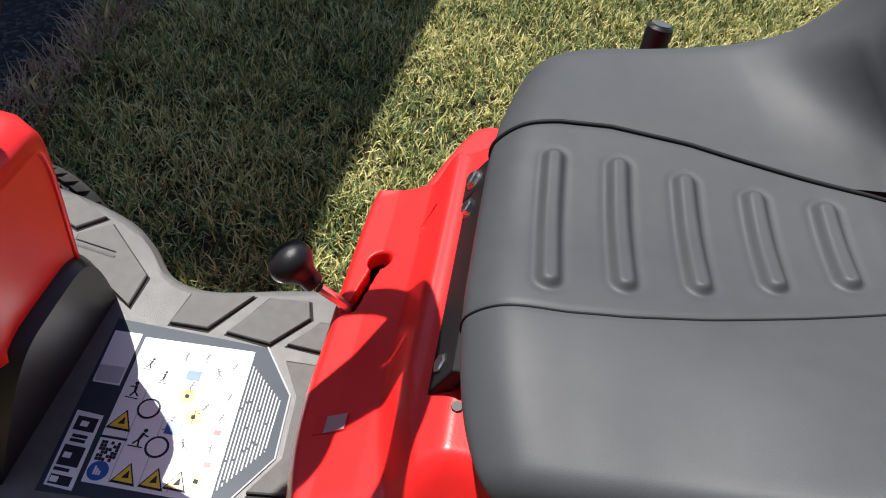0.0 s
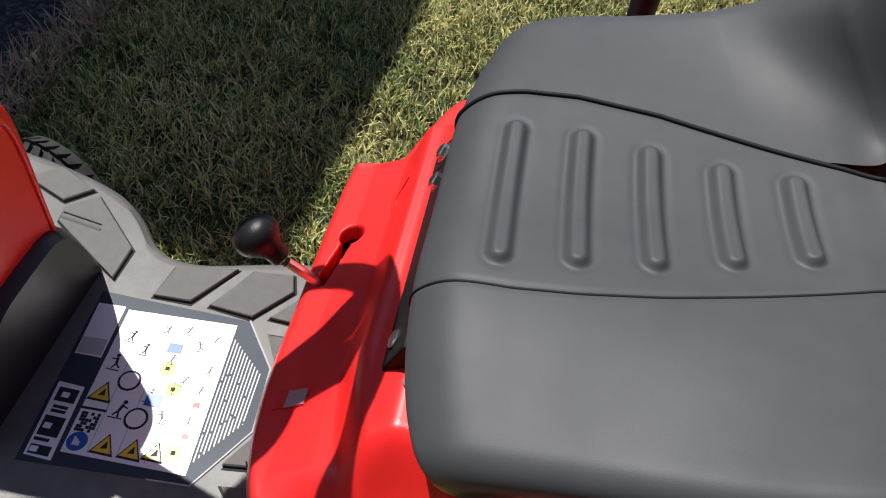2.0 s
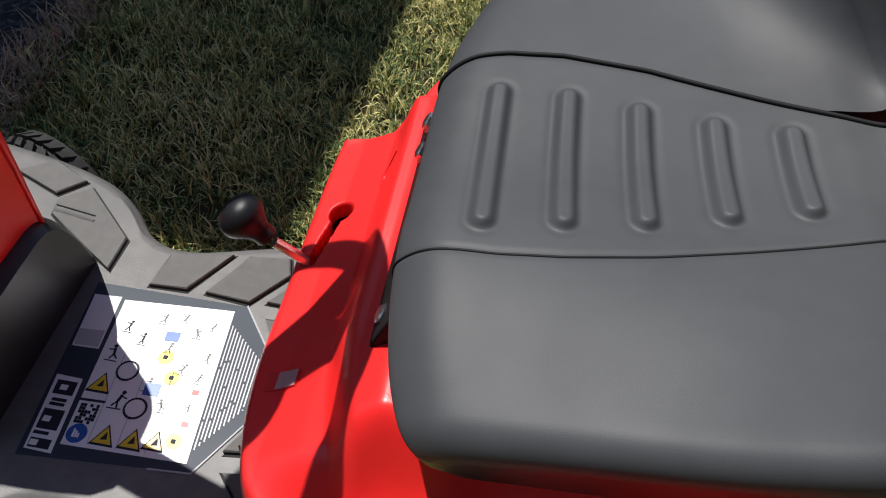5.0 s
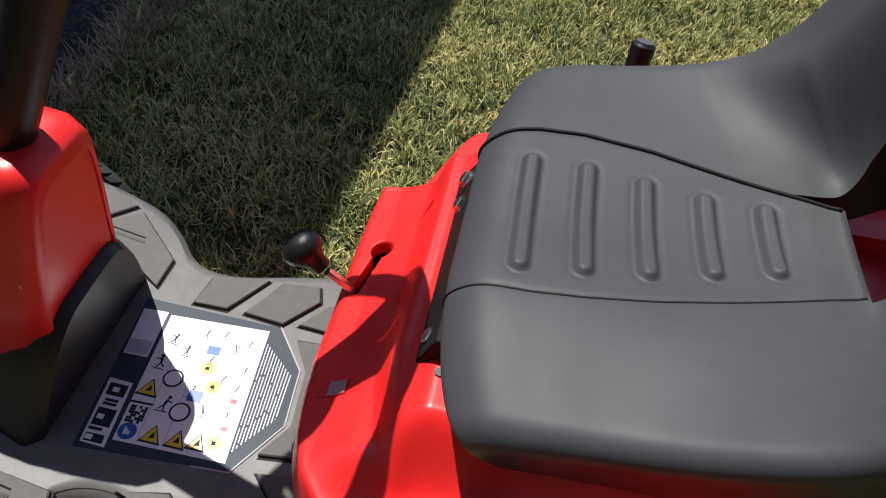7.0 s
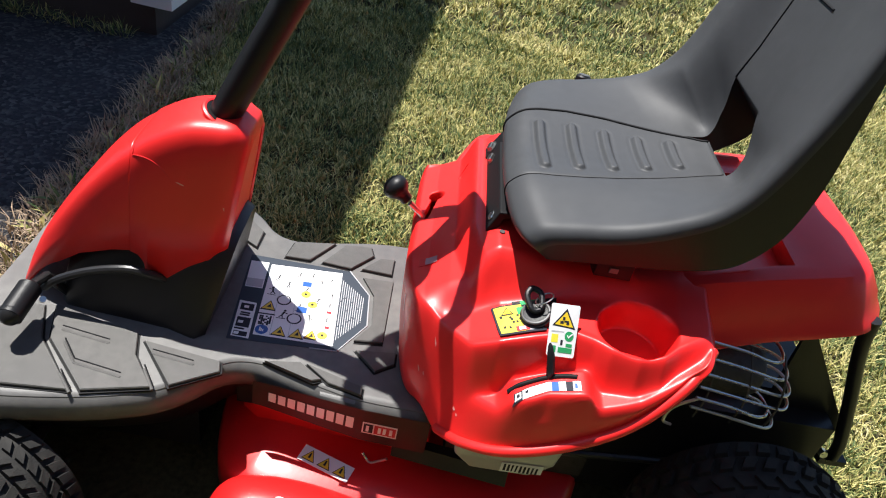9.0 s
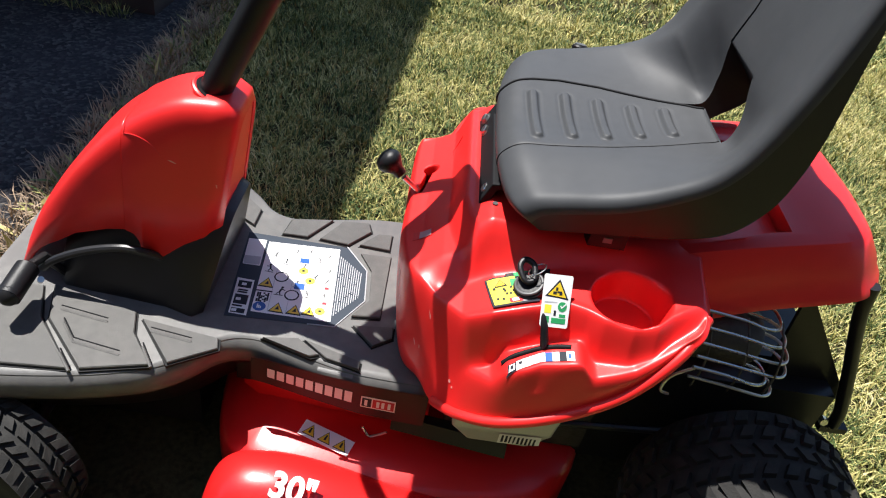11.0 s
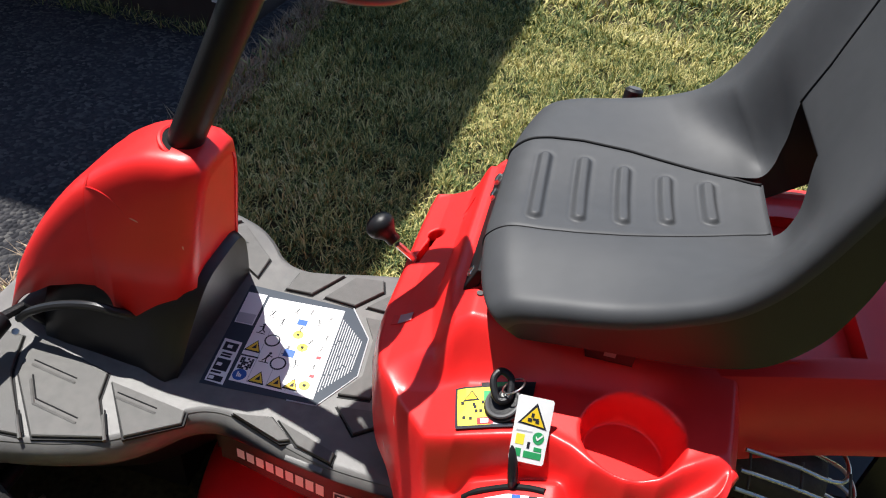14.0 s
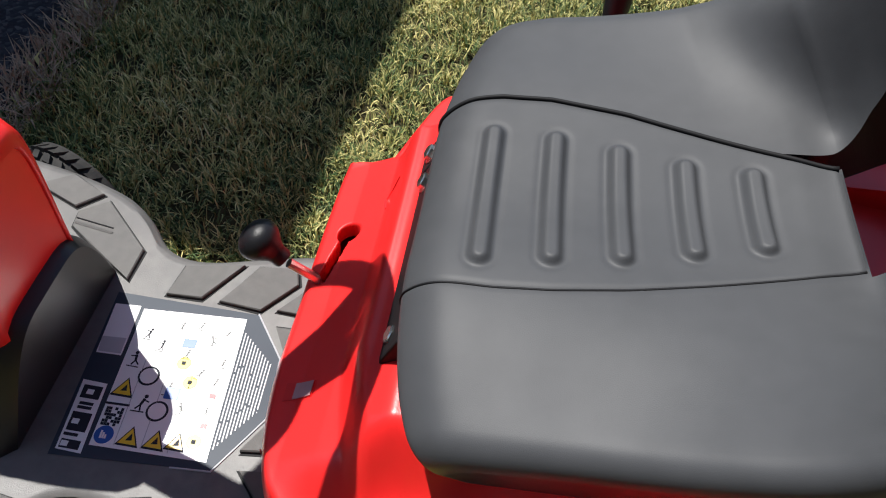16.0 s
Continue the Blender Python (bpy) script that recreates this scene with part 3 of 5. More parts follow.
for a, b in (((-0.560, 0.264), (-0.484, 0.252)), ((-0.545, 0.240), (-0.515, 0.205)), ((-0.515, 0.205), (-0.443, 0.193)), ((-0.524, 0.182), (-0.497, 0.152)), ((-0.417, 0.247), (-0.352, 0.238)),
             ((-0.417, 0.215), (-0.392, 0.180)), ((-0.44, 0.612), (-0.385, 0.604))):
    part("tread_groove", tube([(*a, 0.2870), (*b, 0.2870)], 0.0014, 6), SEAM, PLATE_OB)
    a2, b2 = Vector((*a, 0.2862)) + Vector((0.002, -0.008, 0)), Vector((*b, 0.2862)) + Vector((0.002, -0.008, 0))
    part("tread_bar", tube([a2, b2], 0.0026, 8), PAD, PLATE_OB)
# raised strip added where the near lip glints in the sun
part("lip_glint", loft([[(-0.155, 0.2170, 0.2812), (-0.10, 0.2105, 0.2812)], [(-0.155, 0.2200, 0.2832), (-0.10, 0.2140, 0.2832)], [(-0.155, 0.2228, 0.2836), (-0.10, 0.217, 0.2836)]], closed=False), PLATE, PLATE_OB)


def section(x, zt, zb, ht, hb, shear=0.0, n=9, power=4.0):
    """A hood section across the machine: from the near foot over the top to the far foot."""
    pts = []
    for k in range(2 * n + 1):
        t = math.pi * k / (2 * n)
        c, s = math.cos(t), math.sin(t)
        u = math.copysign(abs(c) ** (2 / power), c)
        q = abs(s) ** (2 / power)
        z = zb + (zt - zb) * q
        h = hb + (ht - hb) * q
        pts.append((x + shear * (z - zt), AX - u * h, z))
    return pts


def steering_tower():
    st = [(-0.312, 0.592, 0.377, 0.040, 0.064, 0.15), (-0.318, 0.606, 0.366, 0.050, 0.072, 0.15), (-0.333, 0.613, 0.362, 0.056, 0.079, 0.13), (-0.37, 0.614, 0.360, 0.059, 0.086, 0.11), (-0.405, 0.608, 0.361, 0.062, 0.091, 0.08),
          (-0.450, 0.583, 0.364, 0.066, 0.093, 0.03), (-0.50, 0.545, 0.376, 0.069, 0.093, 0), (-0.55, 0.488, 0.375, 0.071, 0.092, 0), (-0.591, 0.429, 0.358, 0.071, 0.091, 0),
          (-0.629, 0.364, 0.322, 0.066, 0.087, 0), (-0.658, 0.295, 0.273, 0.052, 0.078, 0)]
    xs = [s[0] for s in st][::-1]
    dense = sorted([s[0] for s in st[:3]] + list(np.linspace(-0.345, -0.658, 60)) + [-0.4395, -0.4415, -0.4435, -0.4665, -0.4675], reverse=True)
    def at(x, j):
        return float(np.interp(x, xs, [s[j] for s in st][::-1]))
    def soft(x, j):
        return sum(at(x + d, j) for d in (-0.018, -0.009, 0, 0.009, 0.018)) / 5 if -0.64 < x < -0.35 else at(x, j)
    def hoop(x, grow=0.0):
        lap = grow + (0.0022 if x > -0.467 else 0.0)        # the rear cap laps over the front hood
        return [Vector(q) for q in section(x, soft(x, 1) + lap, soft(x, 2), soft(x, 3) + lap, soft(x, 4) + lap * 0.4, soft(x, 5), n=26, power=7.5)]
    rows = []
    for x in dense:
        ring = hoop(x)
        if x < -0.4405:                    # the foot steps up in front
            foot = float(np.interp(x, [-0.658, -0.629, -0.591, -0.55, -0.500, -0.470, -0.454, -0.445, -0.4405], [0.273, 0.316, 0.354, 0.384, 0.402, 0.406, 0.400, 0.387, 0.365]))
            for half in (ring[:26], ring[:26:-1]):
                zs, ys = [q.z for q in half], [q.y for q in half]
                for q in half:
                    if q.z < foot:
                        q.y, q.z = float(np.interp(foot, zs, ys)), foot
        rows.append(ring)
    cov = part("steering_cover", loft(rows, closed=False), RED, mower, "glossy red plastic steering column cover", angle=50)
    m = cov.modifiers.new("thick", "SOLIDIFY")
    m.thickness, m.offset = 0.005, 1
    joint = []
    for j in range(4, 49):                 # the joint slants back down both sides
        x = float(np.interp(min(j, 52 - j), [4, 14], [-0.405, -0.467]))
        joint.append(hoop(x, 0.0046 if x > -0.466 else 0.0062)[j])
    part("joint_line", tube(joint, 0.0010, 6), RED_METAL, cov)
    back = [Vector(p) for p in rows[0]]
    part("back_face", flat(back), RED, cov)
    base = [(-0.322, 0.430, 0.27, 0.068, 0.125, 0.22), (-0.34, 0.440, 0.27, 0.074, 0.138, 0.18), (-0.40, 0.434, 0.27, 0.078, 0.124, 0.1), (-0.48, 0.424, 0.27, 0.080, 0.118, 0), (-0.54, 0.396, 0.27, 0.080, 0.114, 0), (-0.578, 0.368, 0.27, 0.080, 0.110, 0), (-0.588, 0.340, 0.265, 0.074, 0.104, 0)]
    bead = smooth_path([(-0.60, 0.300, 0.325), (-0.576, 0.304, 0.345), (-0.53, 0.309, 0.367), (-0.475, 0.310, 0.383), (-0.442, 0.315, 0.376), (-0.415, 0.336, 0.350)], 5)
    b = part("tower_base", loft([section(*s, power=5) for s in base], closed=False), SATIN, mower, "black plastic tunnel under the steering column", angle=60)
    part("back_face", flat([Vector(p) for p in section(*base[0], power=5)]), SATIN, b)
    part("ridge", tube(bead, 0.0065, 10), SATIN, b)
    col0, d = Vector((-0.364, 0.416, 0.60)), Vector((0.47, 0.04, 1.0)).normalized()
    part("collar", tube([col0 + d * 0.016 + 0.030 * (math.cos(t) * Vector((0.9, 0, -0.43)) + math.sin(t) * Vector((0, 1, 0))) for t in (2 * math.pi * k / 28 for k in range(28))], 0.004, 8, closed=True), RED, cov)
    part("column_hole", tube([col0 + d * 0.0155, col0 + d * 0.019], 0.029, 28), SEAM, cov)
    part("steering_column", tube([col0 - d * 0.05, col0 + d * 0.350], 0.0225, 28), BLACK, mower, "black tube steering column")
    return col0, d


COL0, COLD = steering_tower()


def steering_wheel(hub, d, R=0.140, r=0.0148):
    e1 = d.cross(Vector((0, 1, 0))).normalized()
    e2 = d.cross(e1).normalized()
    ring = [hub + R * (math.cos(t) * e1 + math.sin(t) * e2) for t in (2 * math.pi * k / 64 for k in range(64))]
    w = part("steering_wheel", tube(ring, r, 18, closed=True), GLOSS_BLACK, mower, "black plastic steering wheel with three spokes")
    part("hub", tube([hub - d * 0.045, hub - d * 0.005, hub + d * 0.004], [0.036, 0.05, 0.04], 24), BLACK, w)
    for ang in (87, 207, 327):
        for off in (-13, 13):              # each spoke is two bars with a slit between
            t = radians(ang + off)
            dir2 = math.cos(t) * e1 + math.sin(t) * e2
            s2 = d.cross(dir2)
            a, m, b = hub - d * 0.02 + dir2 * 0.03, hub - d * 0.012 + dir2 * 0.09, hub + dir2 * (R - 0.004)
            part("spoke", loft([[p + s2 * h + d * 0.006, p + s2 * h - d * 0.006, p - s2 * h - d * 0.006, p - s2 * h + d * 0.006] for p, h in ((a, 0.018), (m, 0.0175), (b, 0.026))]), BLACK, w)
    return w


steering_wheel(COL0 + COLD * 0.359 + Vector((0.012, 0, 0)), Vector((0.40, 0.03, 1.0)).normalized())

# rear body and console
# rings from the foot upwards; each runs from the front middle round the near side to the rear middle
R0 = [(-0.048, 0.42, 0.283), (-0.046, 0.33, 0.283), (-0.030, 0.26, 0.283), (-0.002, 0.225, 0.288), (0.025, 0.165, 0.305), (0.055, 0.115, 0.350), (0.105, 0.086, 0.383), (0.175, 0.082, 0.418), (0.245, 0.096, 0.460), (0.300, 0.123, 0.515), (0.335, 0.170, 0.545), (0.36, 0.42, 0.53)]
L1 = [(-0.054, 0.42, 0.335), (-0.052, 0.327, 0.335), (-0.037, 0.254, 0.325), (-0.008, 0.216, 0.315), (0.020, 0.159, 0.320), (0.051, 0.108, 0.362), (0.103, 0.078, 0.395), (0.175, 0.074, 0.430), (0.248, 0.088, 0.472), (0.305, 0.116, 0.527), (0.341, 0.165, 0.557), (0.364, 0.42, 0.54)]
L2 = [(-0.059, 0.42, 0.385), (-0.057, 0.325, 0.385), (-0.043, 0.249, 0.370), (-0.013, 0.209, 0.345), (0.020, 0.160, 0.334), (0.053, 0.111, 0.372), (0.105, 0.083, 0.403), (0.176, 0.080, 0.438), (0.247, 0.093, 0.479), (0.303, 0.120, 0.533), (0.339, 0.169, 0.562), (0.364, 0.42, 0.545)]
L3 = [(-0.062, 0.42, 0.464), (-0.061, 0.322, 0.462), (-0.046, 0.250, 0.446), (-0.013, 0.206, 0.425), (0.027, 0.160, 0.408), (0.062, 0.118, 0.428), (0.108, 0.088, 0.447), (0.176, 0.083, 0.470), (0.246, 0.092, 0.496), (0.300, 0.121, 0.540), (0.336, 0.170, 0.565), (0.362, 0.42, 0.555)]
FAR_SIDE = [(0.345, 0.60), (0.30, 0.69), (0.20, 0.722), (0.10, 0.724), (0.050, 0.722), (0.029, 0.712), (0.008, 0.665), (-0.010, 0.612), (-0.020, 0.604), (-0.050, 0.606), (-0.059, 0.596), (-0.062, 0.52)]


def body_ring(near, t):
    """t: from the foot (0) to the shoulder (1)."""
    far = []
    for i, (x, y) in enumerate(FAR_SIDE):
        z = near[0][2] if i > 8 else 0.30 + 0.185 * t
        if i < 2:
            z = near[-1][2] - 0.02
        far.append((x + 0.008 * (1 - t) * (i > 8), y, z))
    return smooth_path(near + far, 24, closed=True)


LEDGE_X = [0.0, 0.034, 0.07, 0.11, 0.16, 0.185, 0.205, 0.24, 0.27, 0.29, 0.33]
LEDGE_Y = [0.168, 0.157, 0.151, 0.156, 0.163, 0.153, 0.139, 0.130, 0.134, 0.150, 0.172]


def body_height(x, y):
    """The moulded top: front plate, seat deck behind a riser, switch ledge, cup, and the shelf with the throttle mound."""
    plate = float(np.interp(x, [-0.07, -0.058, -0.03, 0.0, 0.02, 0.05], [0.470, 0.479, 0.491, 0.511, 0.522, 0.532]))
    upper = float(np.interp(x, [0.0, 0.034, 0.07, 0.11, 0.16, 0.20, 0.25, 0.30, 0.34], [0.488, 0.498, 0.520, 0.533, 0.546, 0.550, 0.552, 0.565, 0.572]))
    shelf = float(np.interp(x, [0.02, 0.06, 0.095, 0.13, 0.17, 0.21, 0.25, 0.29, 0.33], [0.422, 0.438, 0.454, 0.467, 0.483, 0.498, 0.510, 0.535, 0.558]))
    mound = float(np.interp(x, [0.08, 0.10, 0.135, 0.17, 0.19], [0.464, 0.477, 0.499, 0.514, 0.518]))
    foot = float(np.interp(x, [0.09, 0.114, 0.136, 0.173, 0.19], [0.094, 0.096, 0.099, 0.092, 0.090]))
    m = ramp((x - 0.081) / 0.018) * (1 - ramp((x - 0.178) / 0.028)) * ramp((y - foot + 0.014) / 0.013) * (1 - 0.45 * ramp((y - 0.129) / 0.014))
    low = shelf + (mound - shelf) * m
    ledge = float(np.interp(x, LEDGE_X, LEDGE_Y))
    z = low + (upper - low) * ramp((y - ledge + 0.022) / 0.023) + 0.0016 * math.exp(-((y - ledge - 0.003) / 0.005) ** 2) * ramp((x - 0.02) / 0.02)
    z = z + (plate - z) * ramp((y - 0.215) / 0.05) * ramp((0.06 - x) / 0.03)
    riser = float(np.interp(y, [0.22, 0.30, 0.34], [0.030, 0.010, 0.002]))
    deck = ramp((x - riser) / 0.024) * ramp((y - 0.222) / 0.055)
    z = z + (0.562 + 0.016 * ramp((x - 0.03) / 0.03) - z) * deck
    far = ramp((y - 0.592) / 0.022)
    z = z + (0.492 + 0.30 * max(0.0, min(x, 0.05)) + 0.02 * ramp((x - 0.035) / 0.02) * (1 - ramp((y - 0.62) / 0.05)) - z) * far
    d = math.hypot(x - 0.242, y - 0.183)
    if d < 0.056:                          # cup
        z = min(z, 0.514 + 0.064 * ramp((d - 0.041) / 0.016))
    return z


def body():
    rows = [body_ring(r, t) for r, t in ((R0, 0.0), (L1, 0.3), (L2, 0.62), (L3, 1.0))]
    rings = [list(r) for r in zip(*[smooth_path(col, 4) for col in zip(*rows)])]
    c, edge = Vector((0.16, 0.40)), rings[-1]
    for f in [0.005, 0.011, 0.017] + list(np.linspace(0.024, 0.52, 88)) + list(np.linspace(0.55, 0.97, 14)):
        ring = []
        for p in edge:
            q = Vector((p.x, p.y)).lerp(c, f)
            w = ramp((q - Vector((p.x, p.y))).length / 0.011)
            w = math.sqrt(max(0.0, 1 - (1 - w) ** 2))
            ring.append(Vector((q.x, q.y, p.z + (body_height(q.x, q.y) - p.z) * w)))
        rings.append(ring)
    inner = [[Vector((p.x + (c.x - p.x) * 0.05, p.y + (c.y - p.y) * 0.05, p.z)) for p in rings[0]]]
    bm = loft(inner + rings)

    def off_slot(p):
        """Distance from the edge of the gear lever's keyhole slot, less than 0 inside it."""
        t = min(1.0, max(0.0, (0.498 - p.y) / 0.056))
        return min(math.hypot(p.x + 0.030, p.y - 0.498) - 0.0112, math.hypot(p.x + 0.030 + 0.014 * t, p.y - 0.498 + 0.056 * t) - 0.0048)

    def near_slot():
        return [e for e in bm.edges if e.verts[0].co.x < 0.0 and e.verts[0].co.z > 0.45 and all(abs(off_slot(v.co)) < 0.009 for v in e.verts)]
    bmesh.ops.subdivide_edges(bm, edges=near_slot(), cuts=2, use_grid_fill=True)
    slot = [v for v in bm.verts if v.co.x < 0.0 and v.co.z > 0.45 and abs(off_slot(v.co)) < 0.0011]
    for v in slot:                         # draw the nearest points on to the slot's edge
        for _ in range(3):
            d, e = off_slot(v.co), 1e-4
            g = Vector((off_slot(v.co + Vector((e, 0, 0))) - d, off_slot(v.co + Vector((0, e, 0))) - d, 0)) / e
            v.co -= g * d / max(0.2, g.length_squared)
    bmesh.ops.delete(bm, geom=[f for f in bm.faces if f.calc_center_median().x < 0 and f.calc_center_median().z > 0.45 and off_slot(f.calc_center_median()) < 0], context="FACES")
    rim = [e for e in bm.edges if e.is_boundary and e.verts[0].co.z > 0.45 and all(abs(off_slot(v.co)) < 0.004 for v in e.verts)]
    fold = bmesh.ops.extrude_edge_only(bm, edges=rim)["geom"]
    for v in fold:
        if isinstance(v, bmesh.types.BMVert):
            v.co.z -= 0.024
    ob = part("rear_body", bm, RED, mower, "red plastic rear body with a side console", angle=None)
    even = ob.modifiers.new("even", "SMOOTH")
    even.factor, even.iterations = 0.5, 3
    return ob


BODY = body()

# fender
FB = [(0.31, 0.225, 0.468), (0.38, 0.24, 0.487), (0.45, 0.25, 0.510), (0.53, 0.258, 0.530), (0.585, 0.266, 0.543), (0.608, 0.280, 0.550), (0.629, 0.31, 0.552), (0.643, 0.36, 0.553), (0.650, 0.42, 0.553)]
FT = [(0.31, 0.266, 0.572), (0.38, 0.270, 0.592), (0.45, 0.276, 0.608), (0.52, 0.286, 0.619), (0.556, 0.297, 0.623), (0.574, 0.311, 0.624), (0.584, 0.34, 0.625), (0.588, 0.38, 0.625), (0.590, 0.42, 0.625)]


def fender_ring(a, b, t, drop=0.0, grow=0.0):
    near = [Vector(p).lerp(Vector(q), t) + Vector((grow if i > 5 else 0, -grow if i < 7 else 0, drop)) for i, (p, q) in enumerate(zip(a, b))]
    pts = smooth_path(near, 4)
    far = [Vector((p.x, 2 * AX - p.y + 0.055 * t * min(1.0, (AX - p.y) / 0.11), p.z)) for p in reversed(pts[:-1])]
    return pts + far


def fender():
    rings = [fender_ring(FB, FT, 0.0, 0.0, -0.004), fender_ring(FB, FT, 0.0), fender_ring(FB, FT, 0.12, 0, 0.002), fender_ring(FB, FT, 0.17), fender_ring(FB, FT, 0.5, 0, 0.004), fender_ring(FB, FT, 0.85, 0, 0.003), fender_ring(FB, FT, 1.0)]
    top = rings[-1]
    rings.append([Vector((p.x - (0.012 if p.x > 0.4 else 0), AX + (p.y - AX) * 0.90, p.z + 0.004)) for p in top])
    ob = part("rear_fender", loft(rings), RED, mower, "red plastic rear fender with a recessed tray", angle=35)
    cut(ob, prism([(0.352, 0.286), (0.466, 0.302), (0.466, 0.538), (0.352, 0.554)], 0.590, 0.70))
    return ob


FENDER = fender()


# wheels
def tyre(name, at, R, width, rim_r, lugs, rows, label, steer=0.0):
    w = new(name)
    w.parent = mower
    w.matrix_local = Matrix.Translation(at) @ pose(0, 0, 0, 0, 0, steer)
    at = (0, 0, 0)
    h = width / 2
    prof = [(rim_r, -h * 0.72), (rim_r + 0.012, -h * 0.86), (R * 0.80, -h), (R * 0.93, -h * 0.93), (R - 0.010, -h * 0.62), (R - 0.006, 0), (R - 0.010, h * 0.62), (R * 0.93, h * 0.93), (R * 0.80, h), (rim_r + 0.012, h * 0.86), (rim_r, h * 0.72)]
    t = part("tyre", disc_rings(prof, at, "y", 56), RUBBER, w, label, angle=60)
    verts, faces = [], []
    for row in rows:
        off, hw, slant, rise = row
        for k in range(lugs):
            a0 = 2 * math.pi * (k + (0.5 if off > 0 else 0.0)) / lugs
            da = 2 * math.pi / lugs * 0.33
            base = len(verts)
            for lift, sc in ((-0.006, 1.0), (0.006, 0.86)):
                for sy, sa in ((-1, -1), (1, -1), (1, 1), (-1, 1)):
                    y = off * h + sy * hw * sc
                    ang = a0 + sa * da * sc + slant * sy
                    drop = 0.012 * max(0.0, (abs(y) - 0.55 * h) / (0.45 * h)) ** 1.5 * rise
                    rr = R - 0.006 + lift - drop
                    verts.append((at[0] + rr * math.cos(ang), at[1] + y, at[2] + rr * math.sin(ang)))
            faces += [tuple(base + i for i in f) for f in ((4, 5, 6, 7), (0, 1, 5, 4), (1, 2, 6, 5), (2, 3, 7, 6), (3, 0, 4, 7))]
    me = bpy.data.meshes.new("tread")
    me.from_pydata(verts, [], faces)
    me.materials.append(RUBBER)
    tr = new("tread", me)
    tr.parent = t
    rim = part("rim", disc_rings([(0.02, -h * 0.5), (rim_r * 0.55, -h * 0.55), (rim_r * 0.8, -h * 0.35), (rim_r, -h * 0.75), (rim_r + 0.006, -h * 0.80), (rim_r, -h * 0.6), (rim_r, h * 0.7)], at, "y", 40), STEEL_BLACK, w, "dark pressed steel rim")
    return w


for y in (0.088, 0.752):
    tyre("front_wheel", (-0.590, y, 0.111), 0.114, 0.10, 0.056, 30, [(-0.70, 0.0125, 0.04, 1.0), (0.70, 0.0125, -0.04, 1.0), (-0.23, 0.0085, -0.05, 0), (0.23, 0.0085, 0.05, 0)], "black turf tyre with block tread", -20)
for y in (0.138, 0.702):
    tyre("rear_wheel", (0.530, y, 0.178), 0.180, 0.165, 0.092, 36, [(-0.76, 0.015, 0.03, 1.4), (0.76, 0.015, -0.03, 1.4), (-0.38, 0.011, -0.03, 0.2), (0.0, 0.011, 0.03, 0), (0.38, 0.011, -0.03, 0.2)], "black turf tyre with block tread")
part("front_axle", tube([(-0.590, 0.07, 0.111), (-0.590, 0.77, 0.111)], 0.014, 12), STEEL_BLACK, mower)
part("rear_axle", tube([(0.530, 0.09, 0.178), (0.530, 0.75, 0.178)], 0.014, 12), STEEL_BLACK, mower)
# lip round the console's foot
lip = smooth_path([(p[0], p[1] + 0.003, p[2] + 0.002) for p in L1[4:11]], 8)
part("rim", tube(lip, [0.001] + [0.0075] * (len(lip) - 2) + [0.001], 12), RED, BODY)

# ---- under the platform and the console ----
part("chassis_panel", loft([[(-0.305, 0.345, z), (-0.292, 0.300, z), (-0.262, 0.279, z), (-0.16, 0.268, z), (0.03, 0.256, z)] for z in (0.10, 0.14, 0.18, 0.205)], closed=False), RED_METAL, mower, "red steel chassis side below the platform")


def deck():
    def ring(d, z):
        near = [(-0.335 + d, 0.42, z), (-0.33 + d, 0.30, z), (-0.30 + d, 0.19 + d * 0.7, z), (-0.23, 0.135 + d, z), (-0.10, 0.12 + d, z), (0.08, 0.122 + d, z), (0.22, 0.15 + d, z), (0.30 - d * 0.5, 0.25 + d * 0.5, z), (0.33 - d, 0.42, z)]
        return smooth_path(near + [mir(p) for p in near[1:-1][::-1]], 4, closed=True)
    rings = [ring(0, 0.035), ring(0, 0.085), ring(0.008, 0.108), ring(0.03, 0.120), ring(0.09, 0.127)]
    ob = part("mower_deck", loft(rings), RED_METAL, mower, "glossy red stamped steel mower deck", angle=None)
    # blister along the near edge
    st = [(-0.306, 0.072, 0.028), (-0.297, 0.112, 0.046), (-0.275, 0.146, 0.060), (-0.232, 0.162, 0.067), (-0.16, 0.161, 0.066), (-0.10, 0.150, 0.060), (-0.04, 0.136, 0.052), (0.02, 0.126, 0.044), (0.10, 0.124, 0.034)]
    sec = []
    for x, top, hw in st:
        yc = 0.110
        sec.append([(x, yc - hw * 1.1 * math.cos(t), 0.035 + (top - 0.035) * math.sin(t) ** 0.55) for t in (math.pi * k / 16 for k in range(17))])
    d = part("dome", loft(sec, closed=False), RED_METAL, ob, "raised red blister with a printed size", angle=None)
    sub(d, 2)
    return ob, d


DECK, DOME = deck()


def text_on(body, size, at, rx, rz, material, parent, name, skew=0.0):
    cu = bpy.data.curves.new(name, "FONT")
    cu.body, cu.size, cu.extrude, cu.align_x, cu.align_y, cu.shear = body, size, 0.0006, "CENTER", "CENTER", skew
    cu.offset = size * 0.035
    tmp = new("tmp_text", cu)
    dg = bpy.context.evaluated_depsgraph_get()
    me = bpy.data.meshes.new_from_object(tmp.evaluated_get(dg))
    bpy.data.objects.remove(tmp)
    me.materials.clear()
    me.materials.append(material)
    ob = new(name, me)
    ob.parent = parent
    ob.matrix_local = pose(*at, rx, 0, rz)
    return ob


text_on('30"', 0.052, (-0.160, 0.083, 0.1630), 32, -9, WHITE, DOME, "size_print")
